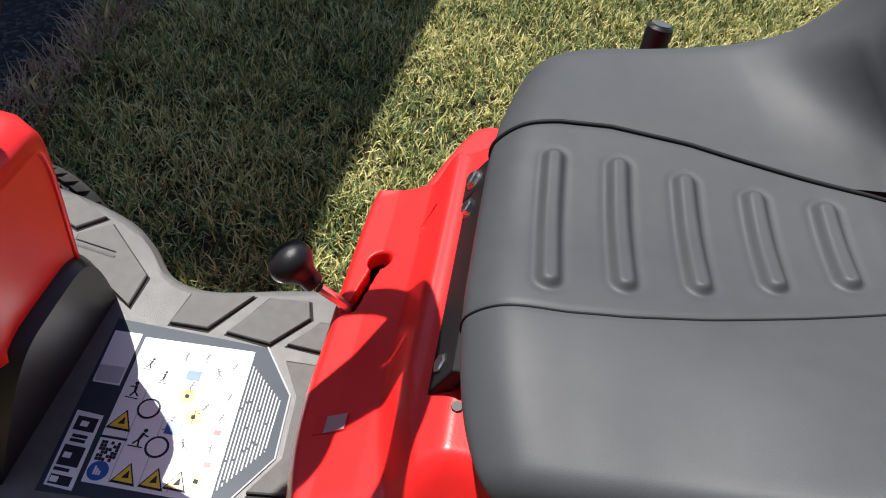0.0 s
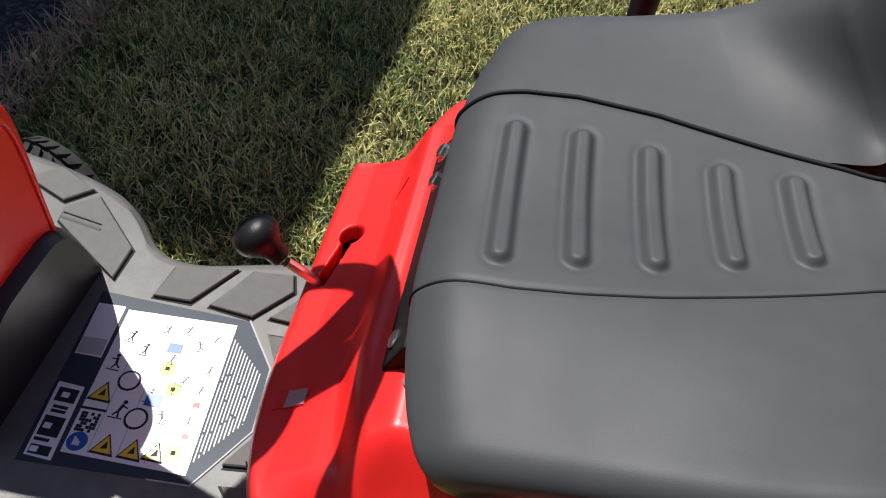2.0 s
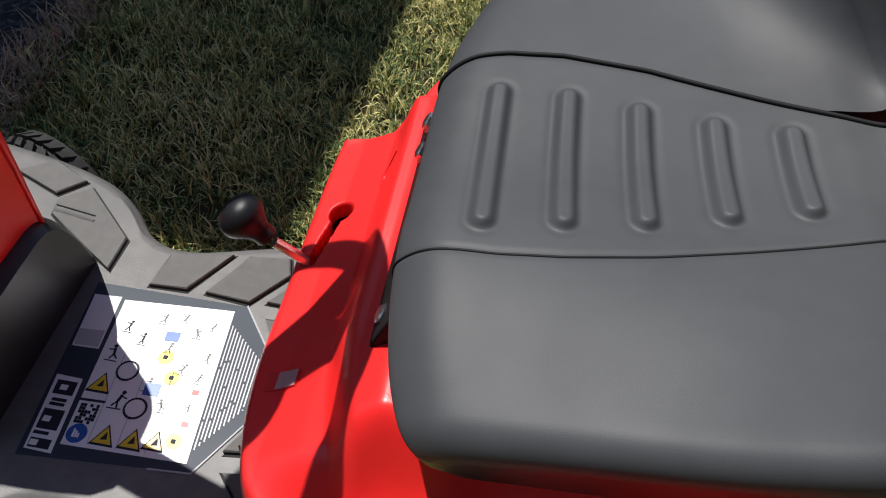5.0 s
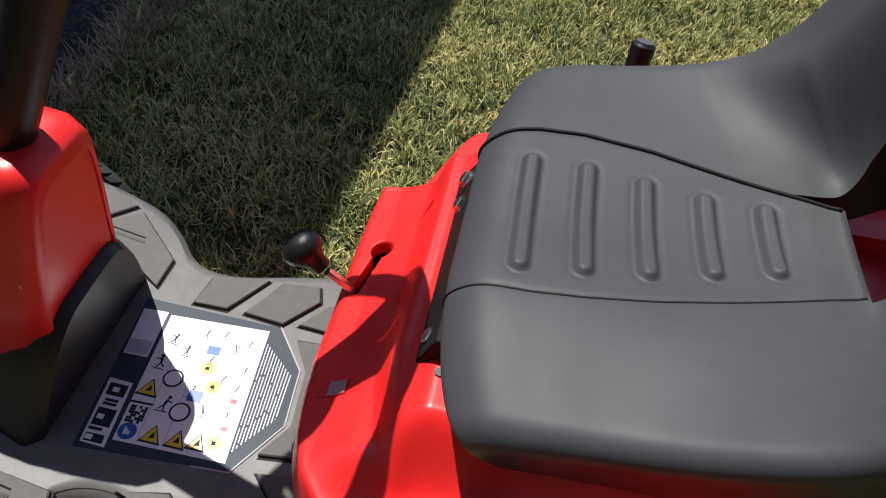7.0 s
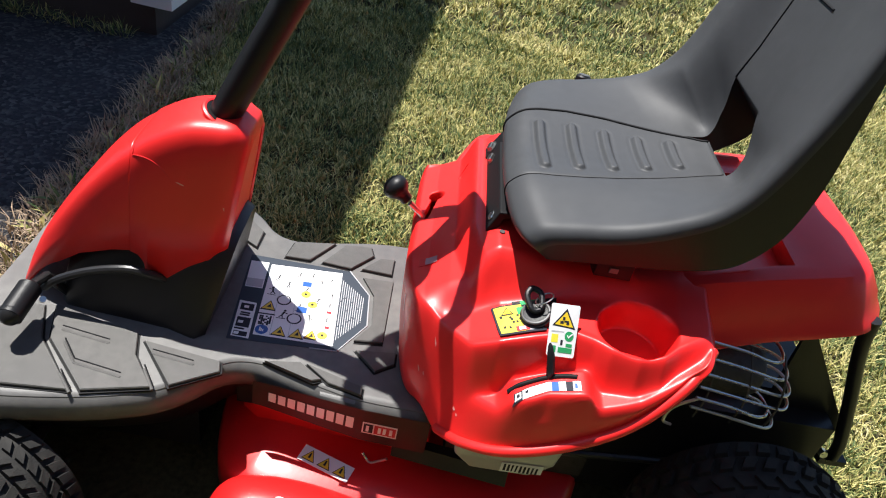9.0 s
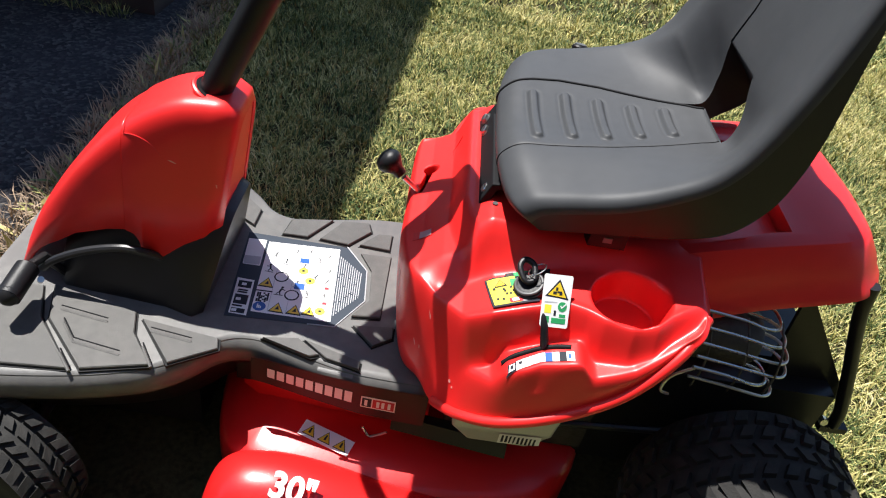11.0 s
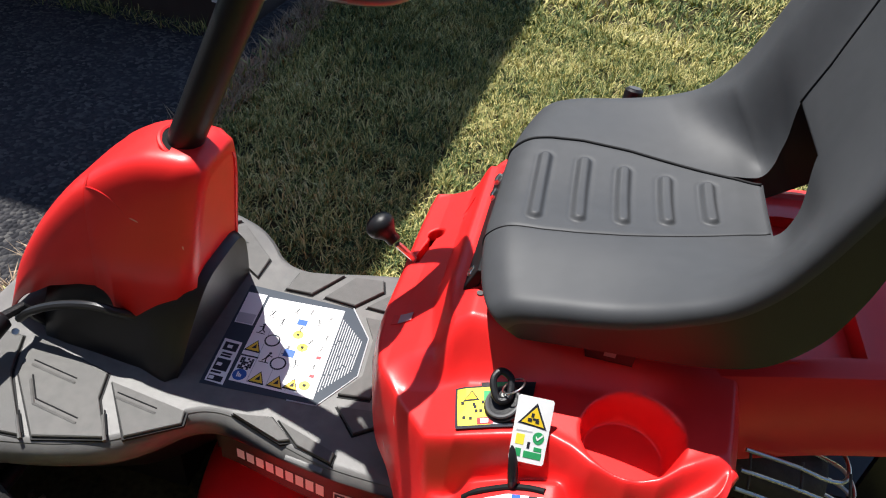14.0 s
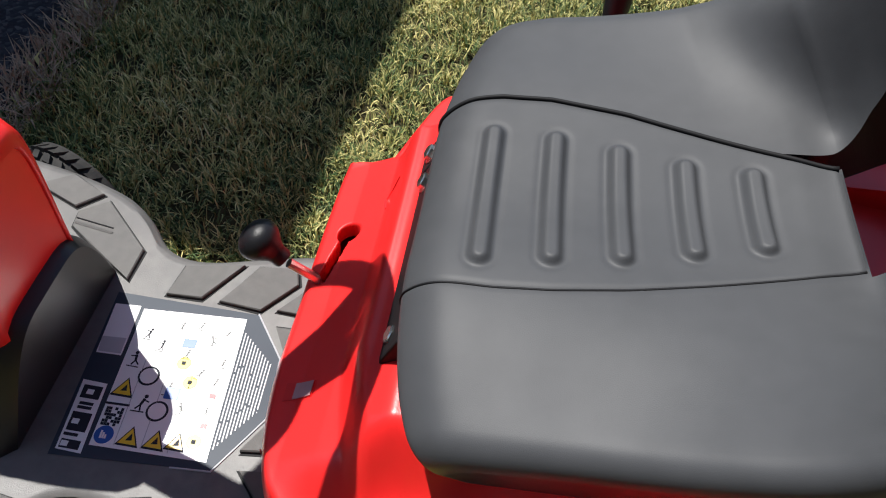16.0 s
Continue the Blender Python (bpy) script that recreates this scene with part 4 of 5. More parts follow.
# warning label on the deck
wl = new("deck_label")
wl.parent = mower
wl.matrix_local = pose(-0.131, 0.205, 0.1300, 6, 0, -20)
lab = part("label_ground", prism([(-0.046, -0.0145), (0.046, -0.0145), (0.046, 0.0145), (-0.046, 0.0145)], 0, 0.001), WHITE, wl)
for k in (-1, 0, 1):
    part("warning_triangle", prism([(k * 0.029 - 0.012, -0.010), (k * 0.029 + 0.012, -0.010), (k * 0.029, 0.011)], 0.001, 0.0014), INK, wl, smooth=False)
    part("warning_triangle", prism([(k * 0.029 - 0.0098, -0.0088), (k * 0.029 + 0.0098, -0.0088), (k * 0.029, 0.0088)], 0.0014, 0.0018), YELLOW, wl, smooth=False)
    part("warning_mark", prism([(k * 0.029 - 0.002, -0.0055), (k * 0.029 + 0.002, -0.0055), (k * 0.029 + 0.0012, 0.004), (k * 0.029 - 0.0012, 0.004)], 0.0018, 0.0022), INK, wl, smooth=False)

# lettered side of the platform: plain bars for the maker's marks
def side_pt(x, k, out=0.0052):
    """A place on the side panel: x along, k from the top (0) to the foot (1)."""
    xs = [-0.285, -0.24, -0.15, -0.08, 0.02]
    t0 = [(0.2445, 0.262), (0.2425, 0.262), (0.2255, 0.268), (0.2145, 0.272), (0.2105, 0.272)]
    t1 = [(0.2420, 0.215), (0.2395, 0.210), (0.2225, 0.206), (0.2115, 0.203), (0.2080, 0.200)]
    ya, za = np.interp(x, xs, [q[0] for q in t0]), np.interp(x, xs, [q[1] for q in t0])
    yb, zb = np.interp(x, xs, [q[0] for q in t1]), np.interp(x, xs, [q[1] for q in t1])
    return Vector((x, ya + (yb - ya) * k - out, za + (zb - za) * k))


sp = part("side_panel", loft([[side_pt(x, k, 0.0044) for x in np.linspace(-0.262, 0.02, 26)] for k in (0.0, 1.0)], closed=False), BLACK, mower, "black side panel with white lettering bars")


def side_bar(name, x0, x1, k0, k1, material, out=0.0052):
    part(name, flat([side_pt(x0, k1, out), side_pt(x1, k1, out), side_pt(x1, k0, out), side_pt(x0, k0, out)]), material, sp, smooth=False)


for k in range(9):
    side_bar("letter_bar", -0.236 + k * 0.0158, -0.236 + k * 0.0158 + 0.0122, 0.32, 0.68, WHITE)
side_bar("model_frame", -0.083, -0.028, 0.36, 0.72, WHITE)
side_bar("model_field", -0.081, -0.066, 0.40, 0.68, INK, 0.0056)
side_bar("model_field", -0.064, -0.030, 0.40, 0.68, MAROON, 0.0056)
for x in (-0.077, -0.058, -0.050, -0.040):
    side_bar("letter_bar", x, x + 0.0048, 0.45, 0.64, WHITE, 0.0060)

# engine parts below the console
eng = part("engine_shroud", loft([[(0.052, 0.150, 0.365), (0.215, 0.150, 0.365), (0.215, 0.30, 0.365), (0.052, 0.30, 0.365)], [(0.056, 0.150, 0.285), (0.205, 0.150, 0.290), (0.205, 0.30, 0.29), (0.056, 0.30, 0.285)],
                                   [(0.085, 0.156, 0.250), (0.175, 0.156, 0.250), (0.175, 0.30, 0.25), (0.085, 0.30, 0.25)]]), ALU, mower, "pale grey sheet metal engine shroud with a bar label", smooth=False)
bev(eng, 0.004)
part("bar_label", flat([(0.128, 0.1485, 0.262), (0.190, 0.1485, 0.268), (0.190, 0.1485, 0.288), (0.128, 0.1485, 0.284)]), WHITE, eng, smooth=False)
rb = random.Random(2)
for k in range(9):
    x = 0.132 + k * 0.006
    part("label_bar", flat([(x, 0.1478, 0.266), (x + rb.uniform(0.002, 0.004), 0.1478, 0.267), (x + 0.003, 0.1478, 0.283), (x, 0.1478, 0.282)]), INK, eng, smooth=False)
part("engine_block", box(0.06, 0.30, 0.26, 0.60, 0.13, 0.46), ENGINE, mower, smooth=False)
# two black boxes added at the front to block light under the platform
part("front_shade_block", box(-0.63, -0.36, 0.27, 0.57, 0.03, 0.224), STEEL_BLACK, mower, "black box round the front axle, added to block light under the platform", smooth=False)
part("front_sun_block", box(-0.80, -0.64, 0.15, 0.42, 0.06, 0.20), STEEL_BLACK, mower, smooth=False)
# box added to blacken the shaded gap behind the console
part("rear_shade_block", box(0.24, 0.66, 0.27, 0.57, 0.10, 0.34), STEEL_BLACK, mower, "black box added to fill the dark gap under the fender", smooth=False)
part("frame_rail", box(-0.30, 0.66, 0.285, 0.315, 0.15, 0.235), STEEL_BLACK, mower, smooth=False)
part("frame_rail", box(-0.30, 0.66, 0.525, 0.555, 0.15, 0.235), STEEL_BLACK, mower, smooth=False)
part("transaxle", box(0.40, 0.60, 0.32, 0.52, 0.12, 0.36), STEEL_BLACK, mower, smooth=False)
part("deck_hanger", loft([[(-0.03, 0.215, 0.165), (0.16, 0.19, 0.165), (0.16, 0.20, 0.19), (-0.03, 0.225, 0.19)], [(-0.03, 0.24, 0.165), (0.16, 0.22, 0.165), (0.16, 0.22, 0.19), (-0.03, 0.24, 0.19)]]), STEEL_BLACK, mower, smooth=False)
part("spring_clip", tube(smooth_path([(-0.075, 0.205, 0.175), (-0.062, 0.200, 0.160), (-0.048, 0.200, 0.166), (-0.035, 0.200, 0.176)], 5), 0.0022, 8), CHROME, mower, "bent zinc spring clip")
for p in ((-0.545, 0.16, 0.10), (-0.535, 0.165, 0.085), (-0.55, 0.15, 0.07), (-0.59, 0.2, 0.19)):
    part("bolt", tube([Vector(p), Vector(p) + Vector((0, -0.006, 0.004))], 0.005, 6), CHROME, mower)
part("deck_rod", tube([(0.10, 0.20, 0.25), (0.42, 0.22, 0.26)], 0.006, 8), STEEL_BLACK, mower)

# muffler and its wire guard
part("muffler", disc_rings([(0.02, 0.375), (0.040, 0.38), (0.045, 0.39), (0.045, 0.475), (0.040, 0.485), (0.02, 0.49)], (0, 0.285, 0.43), "x", 32), ENGINE, mower, "grey steel muffler behind a wire guard")
guard = new("muffler_guard")
guard.parent = mower
for k, (x1, z, ya) in enumerate(((0.487, 0.528, 0.235), (0.498, 0.503, 0.222), (0.508, 0.476, 0.212), (0.512, 0.450, 0.205), (0.488, 0.428, 0.200), (0.505, 0.402, 0.200))):
    z = 0.400 + (z - 0.402) * 0.78
    pts = [(0.375, ya, z + 0.012), (0.43, ya, z + 0.004), (x1 - 0.02, ya, z - 0.006), (x1, ya + 0.006, z - 0.008), (x1 + 0.008, ya + 0.024, z - 0.008), (x1, ya + 0.045, z - 0.004), (x1 - 0.03, ya + 0.055, z), (0.40, ya + 0.06, z + 0.01)]
    part("guard_wire", tube(smooth_path(pts, 4), 0.0024, 8), CHROME, guard)
for x in (0.385, 0.44, 0.49):
    part("guard_wire", tube(smooth_path([(x, 0.245, 0.50), (x + 0.004, 0.216, 0.47), (x + 0.006, 0.204, 0.43), (x + 0.002, 0.202, 0.39)], 4), 0.0016, 8), ENGINE, guard)
part("guard_wire", tube(smooth_path([(0.385, 0.21, 0.42), (0.355, 0.205, 0.40), (0.348, 0.20, 0.375), (0.362, 0.20, 0.368)], 4), 0.0024, 8), CHROME, guard)

# rear frame plate and tail rods
part("rear_plate", loft([[(0.545, 0.305, 0.50), (0.56, 0.305, 0.50), (0.70, 0.305, 0.315), (0.68, 0.305, 0.27), (0.56, 0.305, 0.27)], [(0.545, 0.312, 0.50), (0.56, 0.312, 0.50), (0.70, 0.312, 0.315), (0.68, 0.312, 0.27), (0.56, 0.312, 0.27)]]), STEEL_BLACK, mower, "black box added to fill the dark gap under the fender plate", smooth=False)
for m in (False, True):
    f = (lambda q: mir(q)) if m else (lambda q: q)
    rod = part("tail_rod", tube([Vector(f(q)) for q in smooth_path([(0.606, 0.285, 0.560), (0.613, 0.285, 0.520), (0.628, 0.285, 0.475), (0.660, 0.284, 0.395), (0.688, 0.283, 0.320), (0.698, 0.283, 0.288), (0.701, 0.283, 0.262)], 5)], 0.0105, 14), STEEL_BLACK, mower, "bent black steel rod under the fender")
    part("foot", box(0.678, 0.725, *sorted((f((0, 0.275, 0))[1], f((0, 0.297, 0))[1])), 0.250, 0.262), STEEL_BLACK, rod, smooth=False)
    part("bolt", tube([Vector(f((0.672, 0.279, 0.278))), Vector(f((0.672, 0.268, 0.280)))], 0.007, 6), CHROME, rod)

# seat mounting
br = part("seat_bracket", loft([[(0.039, y, 0.545), (0.039, y, 0.570), (0.052, y, 0.602), (0.10, y, 0.604), (0.10, y, 0.598), (0.060, y, 0.592), (0.048, y, 0.545)] for y in (0.318, 0.325, 0.510, 0.518)]), SEAM, mower, "black steel seat hinge bracket with zinc bolts", smooth=False)
bev(br, 0.002)
ear = part("hinge_ear", loft([[(0.038, y, 0.530), (0.036, y, 0.566), (0.056, y, 0.603), (0.085, y, 0.606), (0.085, y, 0.530)] for y in (0.519, 0.545, 0.552)]), SEAM, br, smooth=False)
bev(ear, 0.002)
for p in ((0.044, 0.535, 0.580), (0.0445, 0.497, 0.581), (0.0475, 0.335, 0.581)):
    out = Vector((-0.88, 0, 0.47))
    part("washer", tube([Vector(p) - out * 0.002, Vector(p) + out * 0.0012], 0.0105, 18), CHROME, br)
    part("bolt", tube([Vector(p), Vector(p) + out * 0.0055, Vector(p) + out * 0.0065], [0.0076, 0.0076, 0.006], 6), CHROME, br)
part("bolt", tube([(0.060, 0.306, 0.560), (0.060, 0.306, 0.580)], 0.004, 8), DARK_GREY, br)
part("seat_pan", prism([(0.10, 0.30), (0.335, 0.315), (0.335, 0.53), (0.10, 0.55)], 0.578, 0.615, 0.006), STEEL_BLACK, mower)
sw = part("seat_switch", prism([(0.185, 0.252), (0.235, 0.252), (0.24, 0.29), (0.18, 0.29)], 0.575, 0.602, 0.004), BLACK, mower, "black seat switch housing")
part("contact", box(0.203, 0.215, 0.2505, 0.254, 0.584, 0.592), TAB_GREY, sw, smooth=False)

# gear lever
gl = part("gear_lever", tube([(-0.041, 0.440, 0.455), (-0.049, 0.441, 0.487), (-0.072, 0.438, 0.508)], 0.0048, 10), CHROME, mower, "bare steel gear lever with a black knob")
K0, K1 = Vector((-0.076, 0.4385, 0.5115)), Vector((-0.1105, 0.444, 0.541))
ball = [(0.0, 0.0085), (0.05, 0.0098), (0.2, 0.0098), (0.26, 0.0108)] + [(0.30 + 0.35 * (1 - math.cos(t)), max(0.004, 0.0208 * math.sin(t) ** 0.9)) for t in (math.pi * k / 12 for k in range(3, 13))]
part("knob", tube([K0.lerp(K1, t) for t, r in ball], [r for t, r in ball], 24), BLACK, gl, "black ball knob")

# deck lift lever beyond the seat
ll = part("lift_lever", tube([(0.20, 0.70, 0.34), (0.208, 0.780, 0.585)], 0.006, 10), STEEL_BLACK, mower, "black lift lever with a plastic grip")
part("grip", tube([(0.2065, 0.766, 0.540), (0.208, 0.780, 0.585), (0.2095, 0.788, 0.618), (0.2097, 0.789, 0.625), (0.2098, 0.7895, 0.627)], [0.0115, 0.0130, 0.0150, 0.0145, 0.012], 20), BLACK, ll)
part("cap", tube([(0.2098, 0.7893, 0.625), (0.210, 0.790, 0.6285)], 0.0105, 18), DARK_GREY, ll, "dark grey end cap")

# foot pedal
pd = part("foot_pedal", tube([(-0.608, 0.218, 0.336), (-0.608, 0.220, 0.336), (-0.606, 0.276, 0.345), (-0.606, 0.279, 0.345)], [0.013, 0.0175, 0.0175, 0.013], 22), BLACK, mower, "black rubber roller foot pedal")
part("end_cap", tube([(-0.608, 0.228, 0.3375), (-0.608, 0.220, 0.336), (-0.608, 0.212, 0.3345), (-0.608, 0.207, 0.334)], [0.0178, 0.0165, 0.011, 0.002], 20), STEEL_BLACK, pd)
part("arm", tube([(-0.606, 0.279, 0.345), (-0.600, 0.310, 0.340), (-0.575, 0.335, 0.28)], 0.008, 10), STEEL_BLACK, pd)
part("rivet", tube([(-0.598, 0.285, 0.312), (-0.594, 0.281, 0.319)], 0.005, 10), CHROME, pd)

# ---- warning decal on the platform ----
dz = 0.2822
decal = part("floor_label", prism([(-0.338, 0.512), (-0.157, 0.512), (-0.114, 0.456), (-0.107, 0.380), (-0.146, 0.312), (-0.322, 0.300)], 0.279, dz), NAVY, mower, "dark floor label with white picture panels", smooth=False)
part("label_edge", tube([Vector((x, y, dz)) for x, y in ((-0.157, 0.513), (-0.113, 0.4565), (-0.106, 0.380), (-0.146, 0.311), (-0.19, 0.308))], 0.0012, 6), GREY_LABEL, decal)


def lab_at(u, v):
    """u across the picture panel from the front, v from its foot, both from 0 to 1."""
    a = Vector((-0.284, 0.317)).lerp(Vector((-0.154, 0.320)), u)
    b = Vector((-0.297, 0.494)).lerp(Vector((-0.169, 0.503)), u)
    return a.lerp(b, v)


def lab(name, pts, lift, material):
    part(name, prism([tuple(p) for p in pts], dz, dz + lift), material, decal, smooth=False)


lab("white_panel", [(-0.334, 0.495), (-0.302, 0.497), (-0.297, 0.427), (-0.327, 0.426)], 0.0004, WHITE)
lab("white_panel", [(-0.325, 0.390), (-0.296, 0.389), (-0.288, 0.306), (-0.317, 0.307)], 0.0004, WHITE)
lab("white_panel", [lab_at(0, 0), lab_at(1, 0), lab_at(1, 1), lab_at(0, 1)], 0.0004, WHITE)
lab("grey_field", [(-0.3295, 0.448), (-0.3005, 0.450), (-0.2985, 0.429), (-0.3255, 0.428)], 0.0007, GREY_LABEL)
for y0, y1, mt in ((0.384, 0.368, INK), (0.351, 0.329, INK), (0.319, 0.309, INK)):
    lab("dark_field", [(-0.3205 + (0.384 - y0) * 0.08, y0), (-0.2985 + (0.384 - y0) * 0.08, y0), (-0.2985 + (0.384 - y1) * 0.08, y1), (-0.3205 + (0.384 - y1) * 0.08, y1)], 0.0007, mt)
for y in (0.376, 0.340, 0.314):
    lab("picture_bar", [(-0.314, y + 0.003), (-0.306, y + 0.003), (-0.306, y - 0.003), (-0.314, y - 0.003)], 0.001, WHITE)
for y in (0.362, 0.357, 0.325):
    lab("picture_bar", [(-0.316, y + 0.0015), (-0.300, y + 0.0015), (-0.300, y - 0.002), (-0.316, y - 0.002)], 0.0007, INK)


def lab_box(u0, u1, v0, v1, material, lift=0.0007):
    lab("picture_bar", [lab_at(u0, v0), lab_at(u1, v0), lab_at(u1, v1), lab_at(u0, v1)], lift, material)


def lab_tri(u, v, s, material):
    for k, (sc, mt, lf) in enumerate(((1.0, INK, 0.0007), (0.78, material, 0.0010))):
        c = lab_at(u, v)
        lab("picture_triangle", [(c.x - s * sc, c.y - s * 0.85 * sc), (c.x + s * sc, c.y - s * 0.85 * sc), (c.x, c.y + s * 0.95 * sc)], lf, mt)
    c = lab_at(u, v)
    lab("picture_bar", [(c.x - 0.003, c.y - 0.005), (c.x + 0.004, c.y - 0.004), (c.x + 0.0015, c.y + 0.004)], 0.0013, INK)


def lab_disc(u, v, r, material, inner=None):
    c = lab_at(u, v)
    lab("picture_disc", [(c.x + r * math.cos(t), c.y + r * math.sin(t)) for t in (2 * math.pi * k / 20 for k in range(20))], 0.0007, material)
    if inner:
        lab("picture_disc", [(c.x + r * 0.8 * math.cos(t), c.y + r * 0.8 * math.sin(t)) for t in (2 * math.pi * k / 20 for k in range(20))], 0.0010, inner)


for u in (0.20, 0.43, 0.66):
    lab_box(u - 0.002, u + 0.004, 0.02, 0.62, GREY_LABEL)
lab_box(0.0, 0.21, 0.275, 0.290, INK)
lab_tri(0.11, 0.40, 0.0135, YELLOW)
lab_tri(0.31, 0.085, 0.0130, YELLOW)
lab_tri(0.53, 0.085, 0.0130, YELLOW)
lab_tri(0.71, 0.095, 0.0120, YELLOW)
lab_disc(0.09, 0.075, 0.0105, BLUE)
lab_disc(0.28, 0.50, 0.0125, INK, WHITE)
lab_disc(0.46, 0.27, 0.0125, INK, WHITE)
rl = random.Random(7)
for k in range(3):
    lab_box(0.06 + 0.02 * k, 0.075 + 0.02 * k, 0.05, 0.10 - 0.012 * k, WHITE, 0.0013)
for i in range(6):                       # a dense square mark, drawn as plain bars
    for j in range(6):
        if rl.random() < 0.55:
            lab_box(0.025 + i * 0.026, 0.049 + i * 0.026, 0.135 + j * 0.021, 0.154 + j * 0.021, INK)
def lab_bar(c, ang, length, width, material, lift=0.0007):
    d = Vector((math.cos(ang), math.sin(ang)))
    n = Vector((-d.y, d.x)) * width / 2
    lab("picture_bar", [c - n, c + d * length - n, c + d * length + n, c + n], lift, material)


def figure(u, v, size, material):
    """A small pictogram: a head, a leaning body, two legs, an arm and a line of ground."""
    c = lab_at(u, v)
    tilt = radians(90) + rl.uniform(-0.5, 0.5)
    up = Vector((math.cos(tilt), math.sin(tilt)))
    head = c + up * size * 0.78
    lab("picture_disc", [tuple(head + Vector((math.cos(t), math.sin(t))) * size * 0.17) for t in (2 * math.pi * k / 10 for k in range(10))], 0.0007, material)
    lab_bar(c, tilt, size * 0.58, size * 0.22, material)
    for a in (-2.5, 2.6):
        lab_bar(c, tilt + a + rl.uniform(-0.25, 0.25), size * 0.55, size * 0.13, material)
    lab_bar(c + up * size * 0.45, tilt + rl.choice((-1.6, 1.5)), size * 0.5, size * 0.11, material)
    lab_bar(c + Vector((-size * 0.6, -size * 0.62)), rl.uniform(-0.1, 0.1), size * 1.1, size * 0.09, material)


for u, v, sz in ((0.11, 0.60, 0.013), (0.30, 0.30, 0.014), (0.50, 0.42, 0.011), (0.72, 0.55, 0.009), (0.30, 0.72, 0.010), (0.55, 0.68, 0.009), (0.75, 0.80, 0.009), (0.14, 0.80, 0.010),
                 (0.42, 0.88, 0.009), (0.88, 0.30, 0.008), (0.88, 0.50, 0.008), (0.90, 0.64, 0.008), (0.60, 0.90, 0.008), (0.86, 0.86, 0.007), (0.28, 0.50, 0.009), (0.46, 0.27, 0.010), (0.66, 0.30, 0.010)):
    # paler figures across the panel's sunlit part: the glare is in their colour
    figure(u, v, sz, INK if u + 0.4 * v < 0.62 else DARK_GREY)
lab_box(0.48, 0.60, 0.735, 0.80, BLUE, 0.0009)
lab_box(0.47, 0.60, 0.36, 0.44, BLUE, 0.0009)
for u, v in ((0.55, 0.62), (0.66, 0.49), (0.85, 0.11)):
    lab_disc(u, v, 0.0085, LEMON)
    lab_box(u - 0.02, u + 0.015, v - 0.012, v + 0.012, INK, 0.0013)
for u, v in ((0.90, 0.42), (0.90, 0.22)):
    lab_box(u - 0.035, u + 0.02, v - 0.018, v + 0.012, MAROON, 0.0009)
for k in range(11):                      # rows of fine print on the dark end
    u = 0.0 + k / 10.0
    top = Vector((-0.164, 0.484)).lerp(Vector((-0.122, 0.448)), u)
    foot = Vector((-0.152, 0.335)).lerp(Vector((-0.119, 0.385)), u)
    y = top.y
    while y > foot.y:
        ln = rl.uniform(0.03, 0.09)
        e = max(foot.y, y - ln)
        tx = lambda yy: top.x + (foot.x - top.x) * (top.y - yy) / (top.y - foot.y)
        lab("print_bar", [(tx(y) - 0.0007, y), (tx(y) + 0.0007, y), (tx(e) + 0.0007, e), (tx(e) - 0.0007, e)], 0.0005, GREY_LABEL)
        y = e - 0.003

# ---- console: key switch, its label and tag, throttle ----
bpy.context.view_layer.update()


def on_body(x, y, lift=0.0):
    """The place on the rear body straight below x, y, raised along the surface's own direction."""
    hit, p, n, _ = BODY.ray_cast(Vector((x, y, 1.0)), Vector((0, 0, -1)))
    return (p + n * lift) if hit else Vector((x, y, 0.5))


def drape(name, corners, material, parent, lift, n=6):
    """A thin sheet between four plan corners, laid on the body."""
    a, b, c, d = (Vector(p) for p in corners)
    bm = bmesh.new()
    top = [[bm.verts.new(on_body(*a.lerp(b, i / n).lerp(d.lerp(c, i / n), j / n), lift)) for j in range(n + 1)] for i in range(n + 1)]
    low = [[bm.verts.new(v.co - Vector((0, 0, 0.0015))) for v in r] for r in top]
    for i in range(n):
        for j in range(n):
            bm.faces.new((top[i][j], top[i + 1][j], top[i + 1][j + 1], top[i][j + 1]))
    edge = [(i, 0) for i in range(n)] + [(n, j) for j in range(n)] + [(i, n) for i in range(n, 0, -1)] + [(0, j) for j in range(n, 0, -1)]
    for (i, j), (k, l) in zip(edge, edge[1:] + edge[:1]):
        bm.faces.new((top[i][j], low[i][j], low[k][l], top[k][l]))
    return part(name, bm, material, parent, smooth=False)


IG = [Vector(p) for p in ((0.060, 0.215), (0.118, 0.222), (0.127, 0.166), (0.071, 0.158))]


def ig(u, v):
    return IG[3].lerp(IG[2], u).lerp(IG[0].lerp(IG[1], u), v)


def ig_box(name, u0, u1, v0, v1, material, lift):
    drape(name, [ig(u0, v0), ig(u1, v0), ig(u1, v1), ig(u0, v1)], material, ign, lift, 4)


ign = drape("switch_label", [ig(0, 0), ig(1, 0), ig(1, 1), ig(0, 1)], INK, mower, 0.003)
drape("switch_plate", [ig(0.50, 0.12), ig(1.30, 0.30), ig(1.42, 1.06), ig(0.45, 1.10)], BLACK, ign, 0.0024, 8)
ign["label"] = "yellow key switch label with a black border"
ig_box("label_field", 0.04, 0.62, 0.07, 0.95, LEMON, 0.0034)
ig_box("label_field", 0.55, 0.96, 0.07, 0.30, GREY_LABEL, 0.0034)
ig_box("label_field", 0.50, 0.74, 0.62, 0.86, GREEN, 0.0038)
ig_box("label_field", 0.62, 1.05, 0.92, 1.06, GREEN, 0.0038)
ig_box("label_field", 0.38, 0.66, 0.08, 0.24, MAROON, 0.0038)
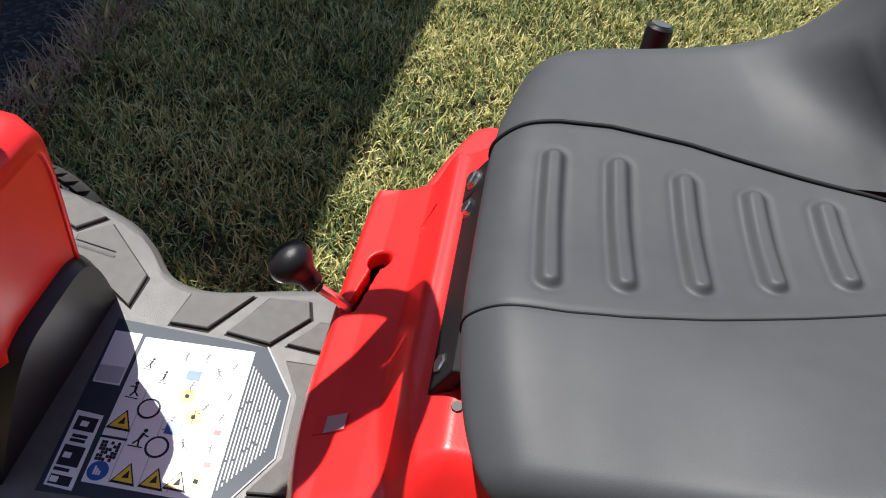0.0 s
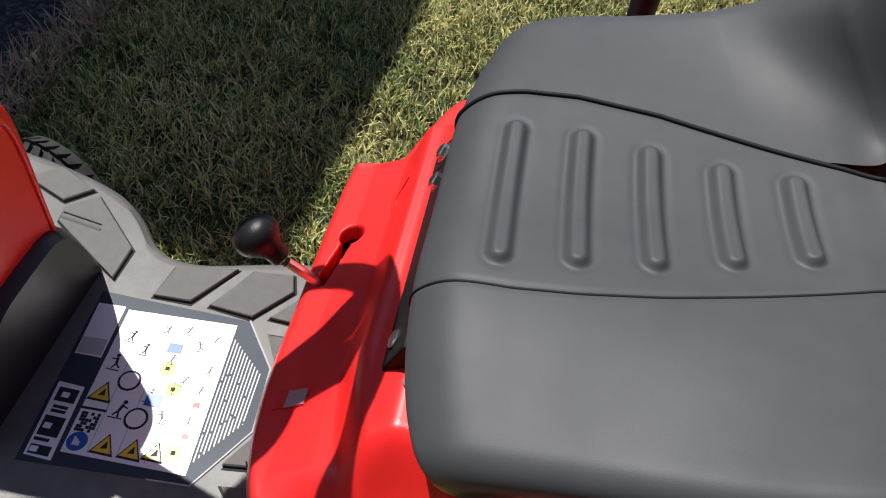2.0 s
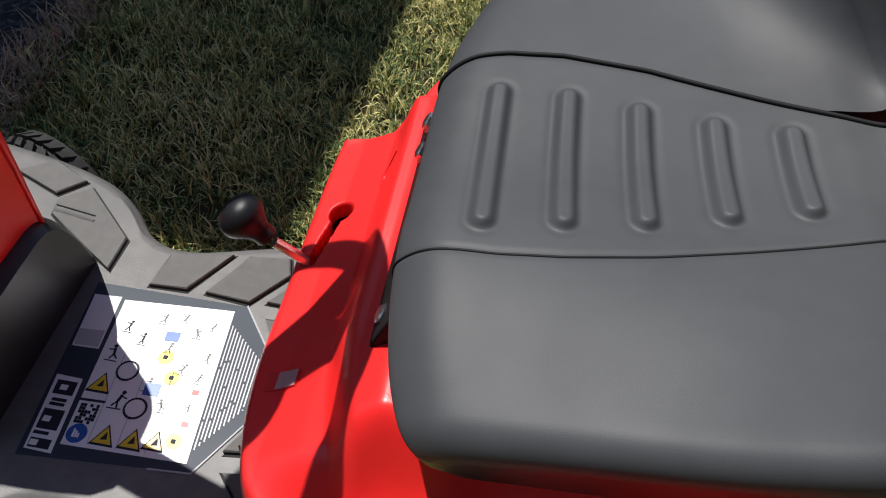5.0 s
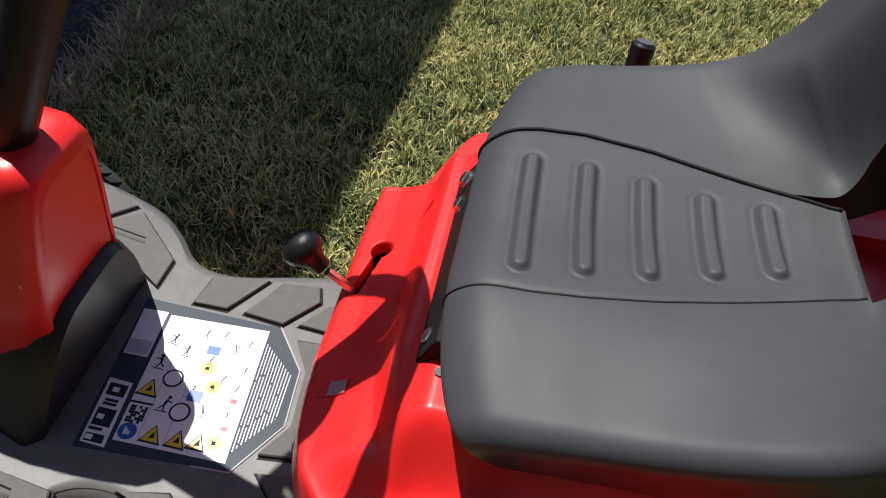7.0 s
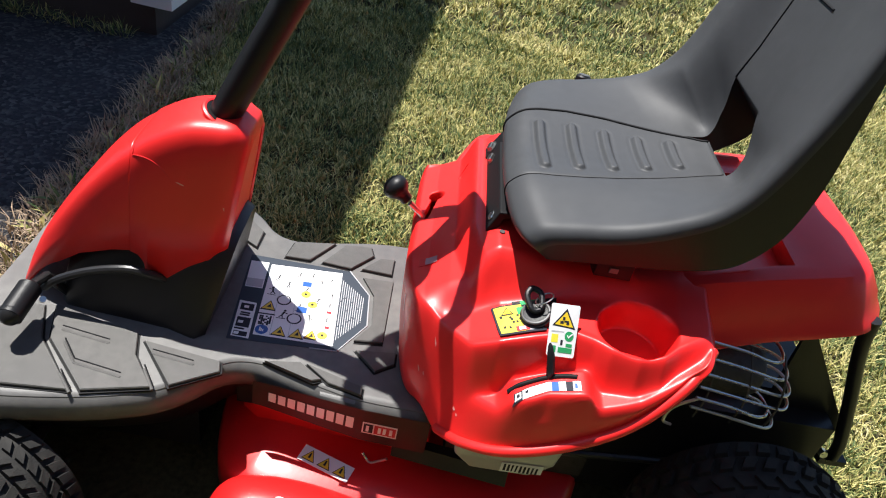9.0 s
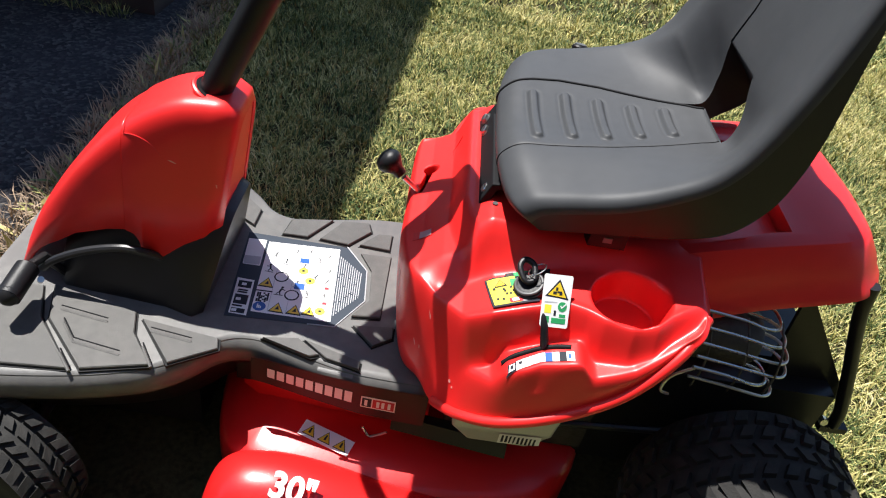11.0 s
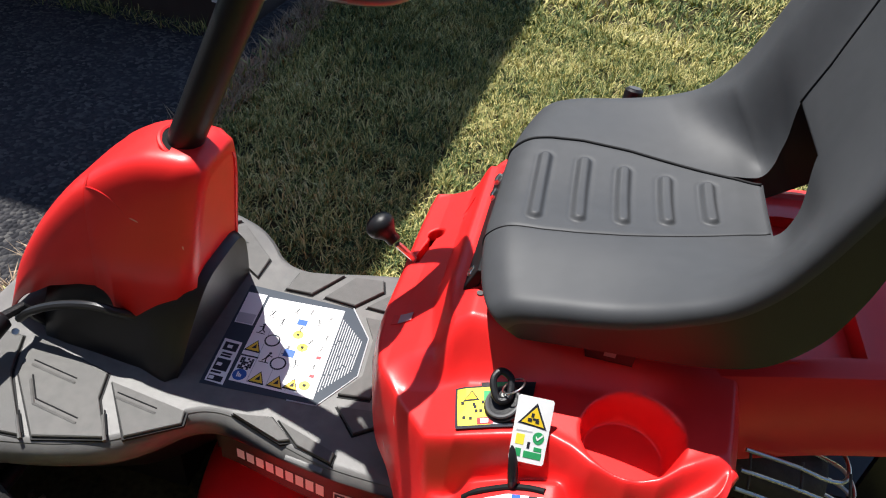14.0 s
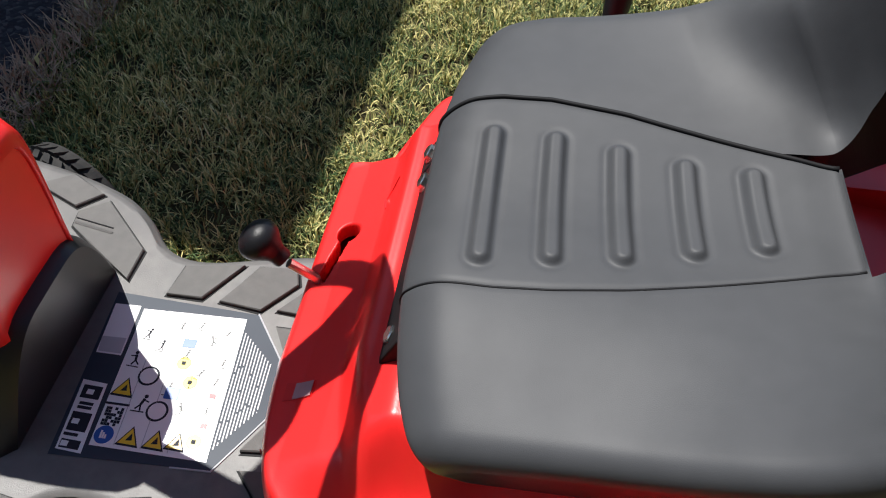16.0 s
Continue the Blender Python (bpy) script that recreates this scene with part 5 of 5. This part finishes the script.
ig_box("label_field", 0.44, 0.58, 0.11, 0.21, WHITE, 0.0042)
for (u, v), mt, sc in (((0.27, 0.74), INK, 1.0), ((0.27, 0.74), YELLOW, 0.72)):
    pts = [on_body(*ig(u - 0.14 * sc, v - 0.11 * sc), 0.0040 + 0.0004 * (sc < 1)), on_body(*ig(u + 0.15 * sc, v - 0.09 * sc), 0.0040 + 0.0004 * (sc < 1)), on_body(*ig(u + 0.02, v + 0.15 * sc), 0.0040 + 0.0004 * (sc < 1))]
    part("label_triangle", flat(pts), mt, ign, smooth=False)
for u, v in ((0.10, 0.56), (0.32, 0.46), (0.42, 0.36), (0.12, 0.22), (0.30, 0.52), (0.46, 0.56), (0.24, 0.20), (0.34, 0.36), (0.50, 0.44)):
    ig_box("label_mark", u, u + 0.05, v, v + 0.07, INK, 0.0038)

SWN = Vector((-0.38, -0.17, 0.91)).normalized()
SWC = on_body(0.116, 0.191, 0.003)
switch = part("key_switch", tube([SWC - SWN * 0.002, SWC + SWN * 0.007, SWC + SWN * 0.010, SWC + SWN * 0.0105], [0.0215, 0.0215, 0.018, 0.001], 28), BLACK, mower, "black round key switch with key and tag")
ring_c = SWC + SWN * 0.010
part("bezel", tube([ring_c + 0.0175 * (math.cos(t) * SWN.orthogonal().normalized() + math.sin(t) * SWN.cross(SWN.orthogonal().normalized())) for t in (2 * math.pi * k / 28 for k in range(28))], 0.0022, 8, closed=True), DARK_GREY, switch)
kb = SWC + SWN * 0.012
part("key", tube(smooth_path([kb + Vector((-0.006, -0.002, 0.004)), kb + Vector((-0.014, 0.014, 0.012)), kb + Vector((-0.008, 0.024, 0.017)), kb + Vector((0.004, 0.018, 0.015)), kb + Vector((0.005, 0.000, 0.006))], 5, closed=True), 0.0040, 10, closed=True), BLACK, switch, "black plastic key bow")
part("key_blade", tube([SWC, kb + Vector((0, 0.002, 0.008))], 0.003, 8), CHROME, switch)
rc = kb + Vector((0.008, 0.010, 0.015))
part("split_ring", tube([rc + 0.0125 * (math.cos(t) * Vector((0.8, 0.1, 0.55)) + math.sin(t) * Vector((0.1, 0.95, -0.2))) for t in (2 * math.pi * k / 24 for k in range(24))], 0.0010, 8, closed=True), CHROME, switch)

TG = [Vector(p) for p in ((0.125, 0.183, 0.573), (0.161, 0.182, 0.576), (0.163, 0.141, 0.524), (0.128, 0.141, 0.522))]
TGN = (TG[1] - TG[0]).cross(TG[0] - TG[3]).normalized()


def tg(u, v, lift=0.0):
    return TG[3].lerp(TG[2], u).lerp(TG[0].lerp(TG[1], u), v) + TGN * lift


def tg_poly(name, uv, material, lift):
    part(name, loft([[tg(u, v, lift - 0.0008) for u, v in uv], [tg(u, v, lift) for u, v in uv]]), material, tag, smooth=False)


tag = tagged(part("key_tag", loft([[tg(u, v, k) for u, v in ((0.04, 0), (0.96, 0), (1, 0.03), (1, 0.97), (0.96, 1), (0.04, 1), (0, 0.97), (0, 0.03))] for k in (-0.001, 0.0006)]), WHITE, None, smooth=False), "white plastic tag with a warning triangle hanging on the key", "key tag")
tg_poly("tag_triangle", [(0.10, 0.58), (0.92, 0.54), (0.55, 0.92)], INK, 0.0010)
tg_poly("tag_triangle", [(0.19, 0.605), (0.83, 0.575), (0.55, 0.86)], YELLOW, 0.0014)
for u, v, w, h in ((0.36, 0.63, 0.12, 0.05), (0.5, 0.66, 0.16, 0.03), (0.44, 0.70, 0.08, 0.06), (0.58, 0.62, 0.10, 0.04)):
    tg_poly("tag_mark", [(u, v), (u + w, v), (u + w, v + h), (u, v + h)], INK, 0.0018)
tg_poly("tag_disc", [(0.74 + 0.16 * math.cos(t), 0.40 + 0.095 * math.sin(t)) for t in (2 * math.pi * k / 18 for k in range(18))], GREEN, 0.0010)
tg_poly("tag_mark", [(0.66, 0.41), (0.72, 0.36), (0.86, 0.44), (0.84, 0.465), (0.72, 0.395), (0.68, 0.43)], WHITE, 0.0014)
for u, v, w, h, mt in ((0.10, 0.46, 0.45, 0.025, GREY_LABEL), (0.12, 0.26, 0.24, 0.16, LEMON), (0.40, 0.08, 0.50, 0.10, GREEN), (0.16, 0.08, 0.16, 0.12, GREEN), (0.66, 0.20, 0.22, 0.06, GREEN), (0.46, 0.22, 0.08, 0.10, INK)):
    tg_poly("tag_mark", [(u, v), (u + w, v), (u + w, v + h), (u, v + h)], mt, 0.0010)

slot_pts = smooth_path([on_body(x, y, 0.0004) for x, y in ((0.093, 0.119), (0.104, 0.1215), (0.118, 0.1235), (0.137, 0.1245), (0.155, 0.1235), (0.170, 0.120))], 4)
throttle = part("throttle_slot", tube(slot_pts, 0.0034, 10), SEAM, mower, "dark curved throttle slot with a printed scale")
part("lever", tube([(0.138, 0.1245, 0.496), (0.137, 0.128, 0.511), (0.133, 0.136, 0.528), (0.130, 0.142, 0.538), (0.129, 0.144, 0.541)], [0.0038, 0.0056, 0.0048, 0.003, 0.001], 12), BLACK, throttle, "black throttle lever")
XS = [0.0985, 0.108, 0.119, 0.131, 0.140, 0.148, 0.156, 0.164, 0.173]


def strip_pt(x, k, lift):
    yu = float(np.interp(x, [0.098, 0.114, 0.136, 0.173], [0.1085, 0.1135, 0.1165, 0.1125]))
    yl = float(np.interp(x, [0.098, 0.114, 0.136, 0.173], [0.0960, 0.0985, 0.1020, 0.0970]))
    return on_body(x, yu + (yl - yu) * k, lift)


def strip_cell(x0, x1, k0, k1, material, lift):
    part("scale_field", loft([[strip_pt(x0 + (x1 - x0) * i / 3, k, lift) for i in range(4)] for k in (k0, (k0 + k1) / 2, k1)], closed=False), material, throttle, smooth=False)


for i, (x0, x1) in enumerate(zip(XS, XS[1:])):
    strip_cell(x0, x1, 0.0, 1.0, (INK, WHITE, WHITE, WHITE, BLUE, WHITE, INK, WHITE)[i], 0.0010)
strip_cell(0.100, 0.1065, 0.15, 0.85, WHITE, 0.0014)
strip_cell(0.1015, 0.1050, 0.3, 0.7, INK, 0.0018)
strip_cell(0.111, 0.1145, 0.2, 0.5, INK, 0.0014)
strip_cell(0.1255, 0.1268, 0.0, 1.0, GREY_LABEL, 0.0014)
strip_cell(0.166, 0.169, 0.25, 0.75, BLUE, 0.0014)

# small openings and chips in the red front
win = drape("latch_opening", [(-0.043, 0.312), (-0.017, 0.3145), (-0.017, 0.330), (-0.043, 0.329)], RED_METAL, mower, 0.0008, 4)
drape("latch_tab", [(-0.034, 0.313), (-0.018, 0.315), (-0.018, 0.329), (-0.034, 0.328)], TAB_PALE, win, 0.0018, 4)

part("clip_mark", tube(smooth_path([on_body(x, y, 0.0002) for x, y in ((0.003, 0.518), (0.001, 0.529), (0.006, 0.538), (0.013, 0.541))], 4), 0.0008, 6), RED_METAL, mower)

# plain dark bars printed on the backrest
for k in range(3):
    a = [seat_point(0.90 + 0.022 * k, v) + Vector((-0.0006, 0, 0)) for v in (-0.18, -0.1, -0.05, 0.0, 0.1, 0.15)]
    part("print_bar", tube(a, 0.0016, 6), SEAM, SEAT)


# pale scuffs and chips in the red plastic
SCUFF = mat("scuffed_plastic", (0.82, 0.50, 0.46), 0.6, second=(0.75, 0.25, 0.22), scale=220, mix=0.9, spec=0.2)
rs = random.Random(11)


def scuff(ob, at, w, h, turn=0.0, lift=0.0006):
    """A small uneven mark laid on the surface of ob nearest to a place."""
    _, p, n, _ = ob.closest_point_on_mesh(Vector(at))
    up = Vector((0, 0, 1)) - n * n.z
    up.normalize()
    side = up.cross(n)
    a, b = side * math.cos(turn) + up * math.sin(turn), up * math.cos(turn) - side * math.sin(turn)
    pts = []
    for k in range(11):
        t, r = 2 * math.pi * k / 11, rs.uniform(0.55, 1.0)
        pts.append(p + n * lift + a * (w * r * math.cos(t)) + b * (h * r * math.sin(t)))
    part("scuff", flat(pts), SCUFF, ob, smooth=False)


for at, w, h, turn in (((-0.048, 0.278, 0.445), 0.0035, 0.020, 0.1), ((-0.045, 0.262, 0.415), 0.002, 0.012, 0.0), ((-0.018, 0.213, 0.384), 0.0018, 0.009, 0.4), ((0.037, 0.144, 0.389), 0.003, 0.0035, 0.3),
                       ((0.043, 0.138, 0.386), 0.002, 0.0025, 0.0), ((0.005, 0.207, 0.453), 0.0016, 0.008, 0.5), ((-0.010, 0.203, 0.384), 0.0016, 0.005, 0.2)):
    scuff(BODY, at, w, h, turn)
COVER = next(o for o in mower.children if o.name.startswith("steering_cover"))
scuff(COVER, (-0.396, 0.329, 0.537), 0.008, 0.0013, -0.35, 0.0058)
scuff(COVER, (-0.335, 0.34, 0.50), 0.0015, 0.005, 0.1, 0.0058)
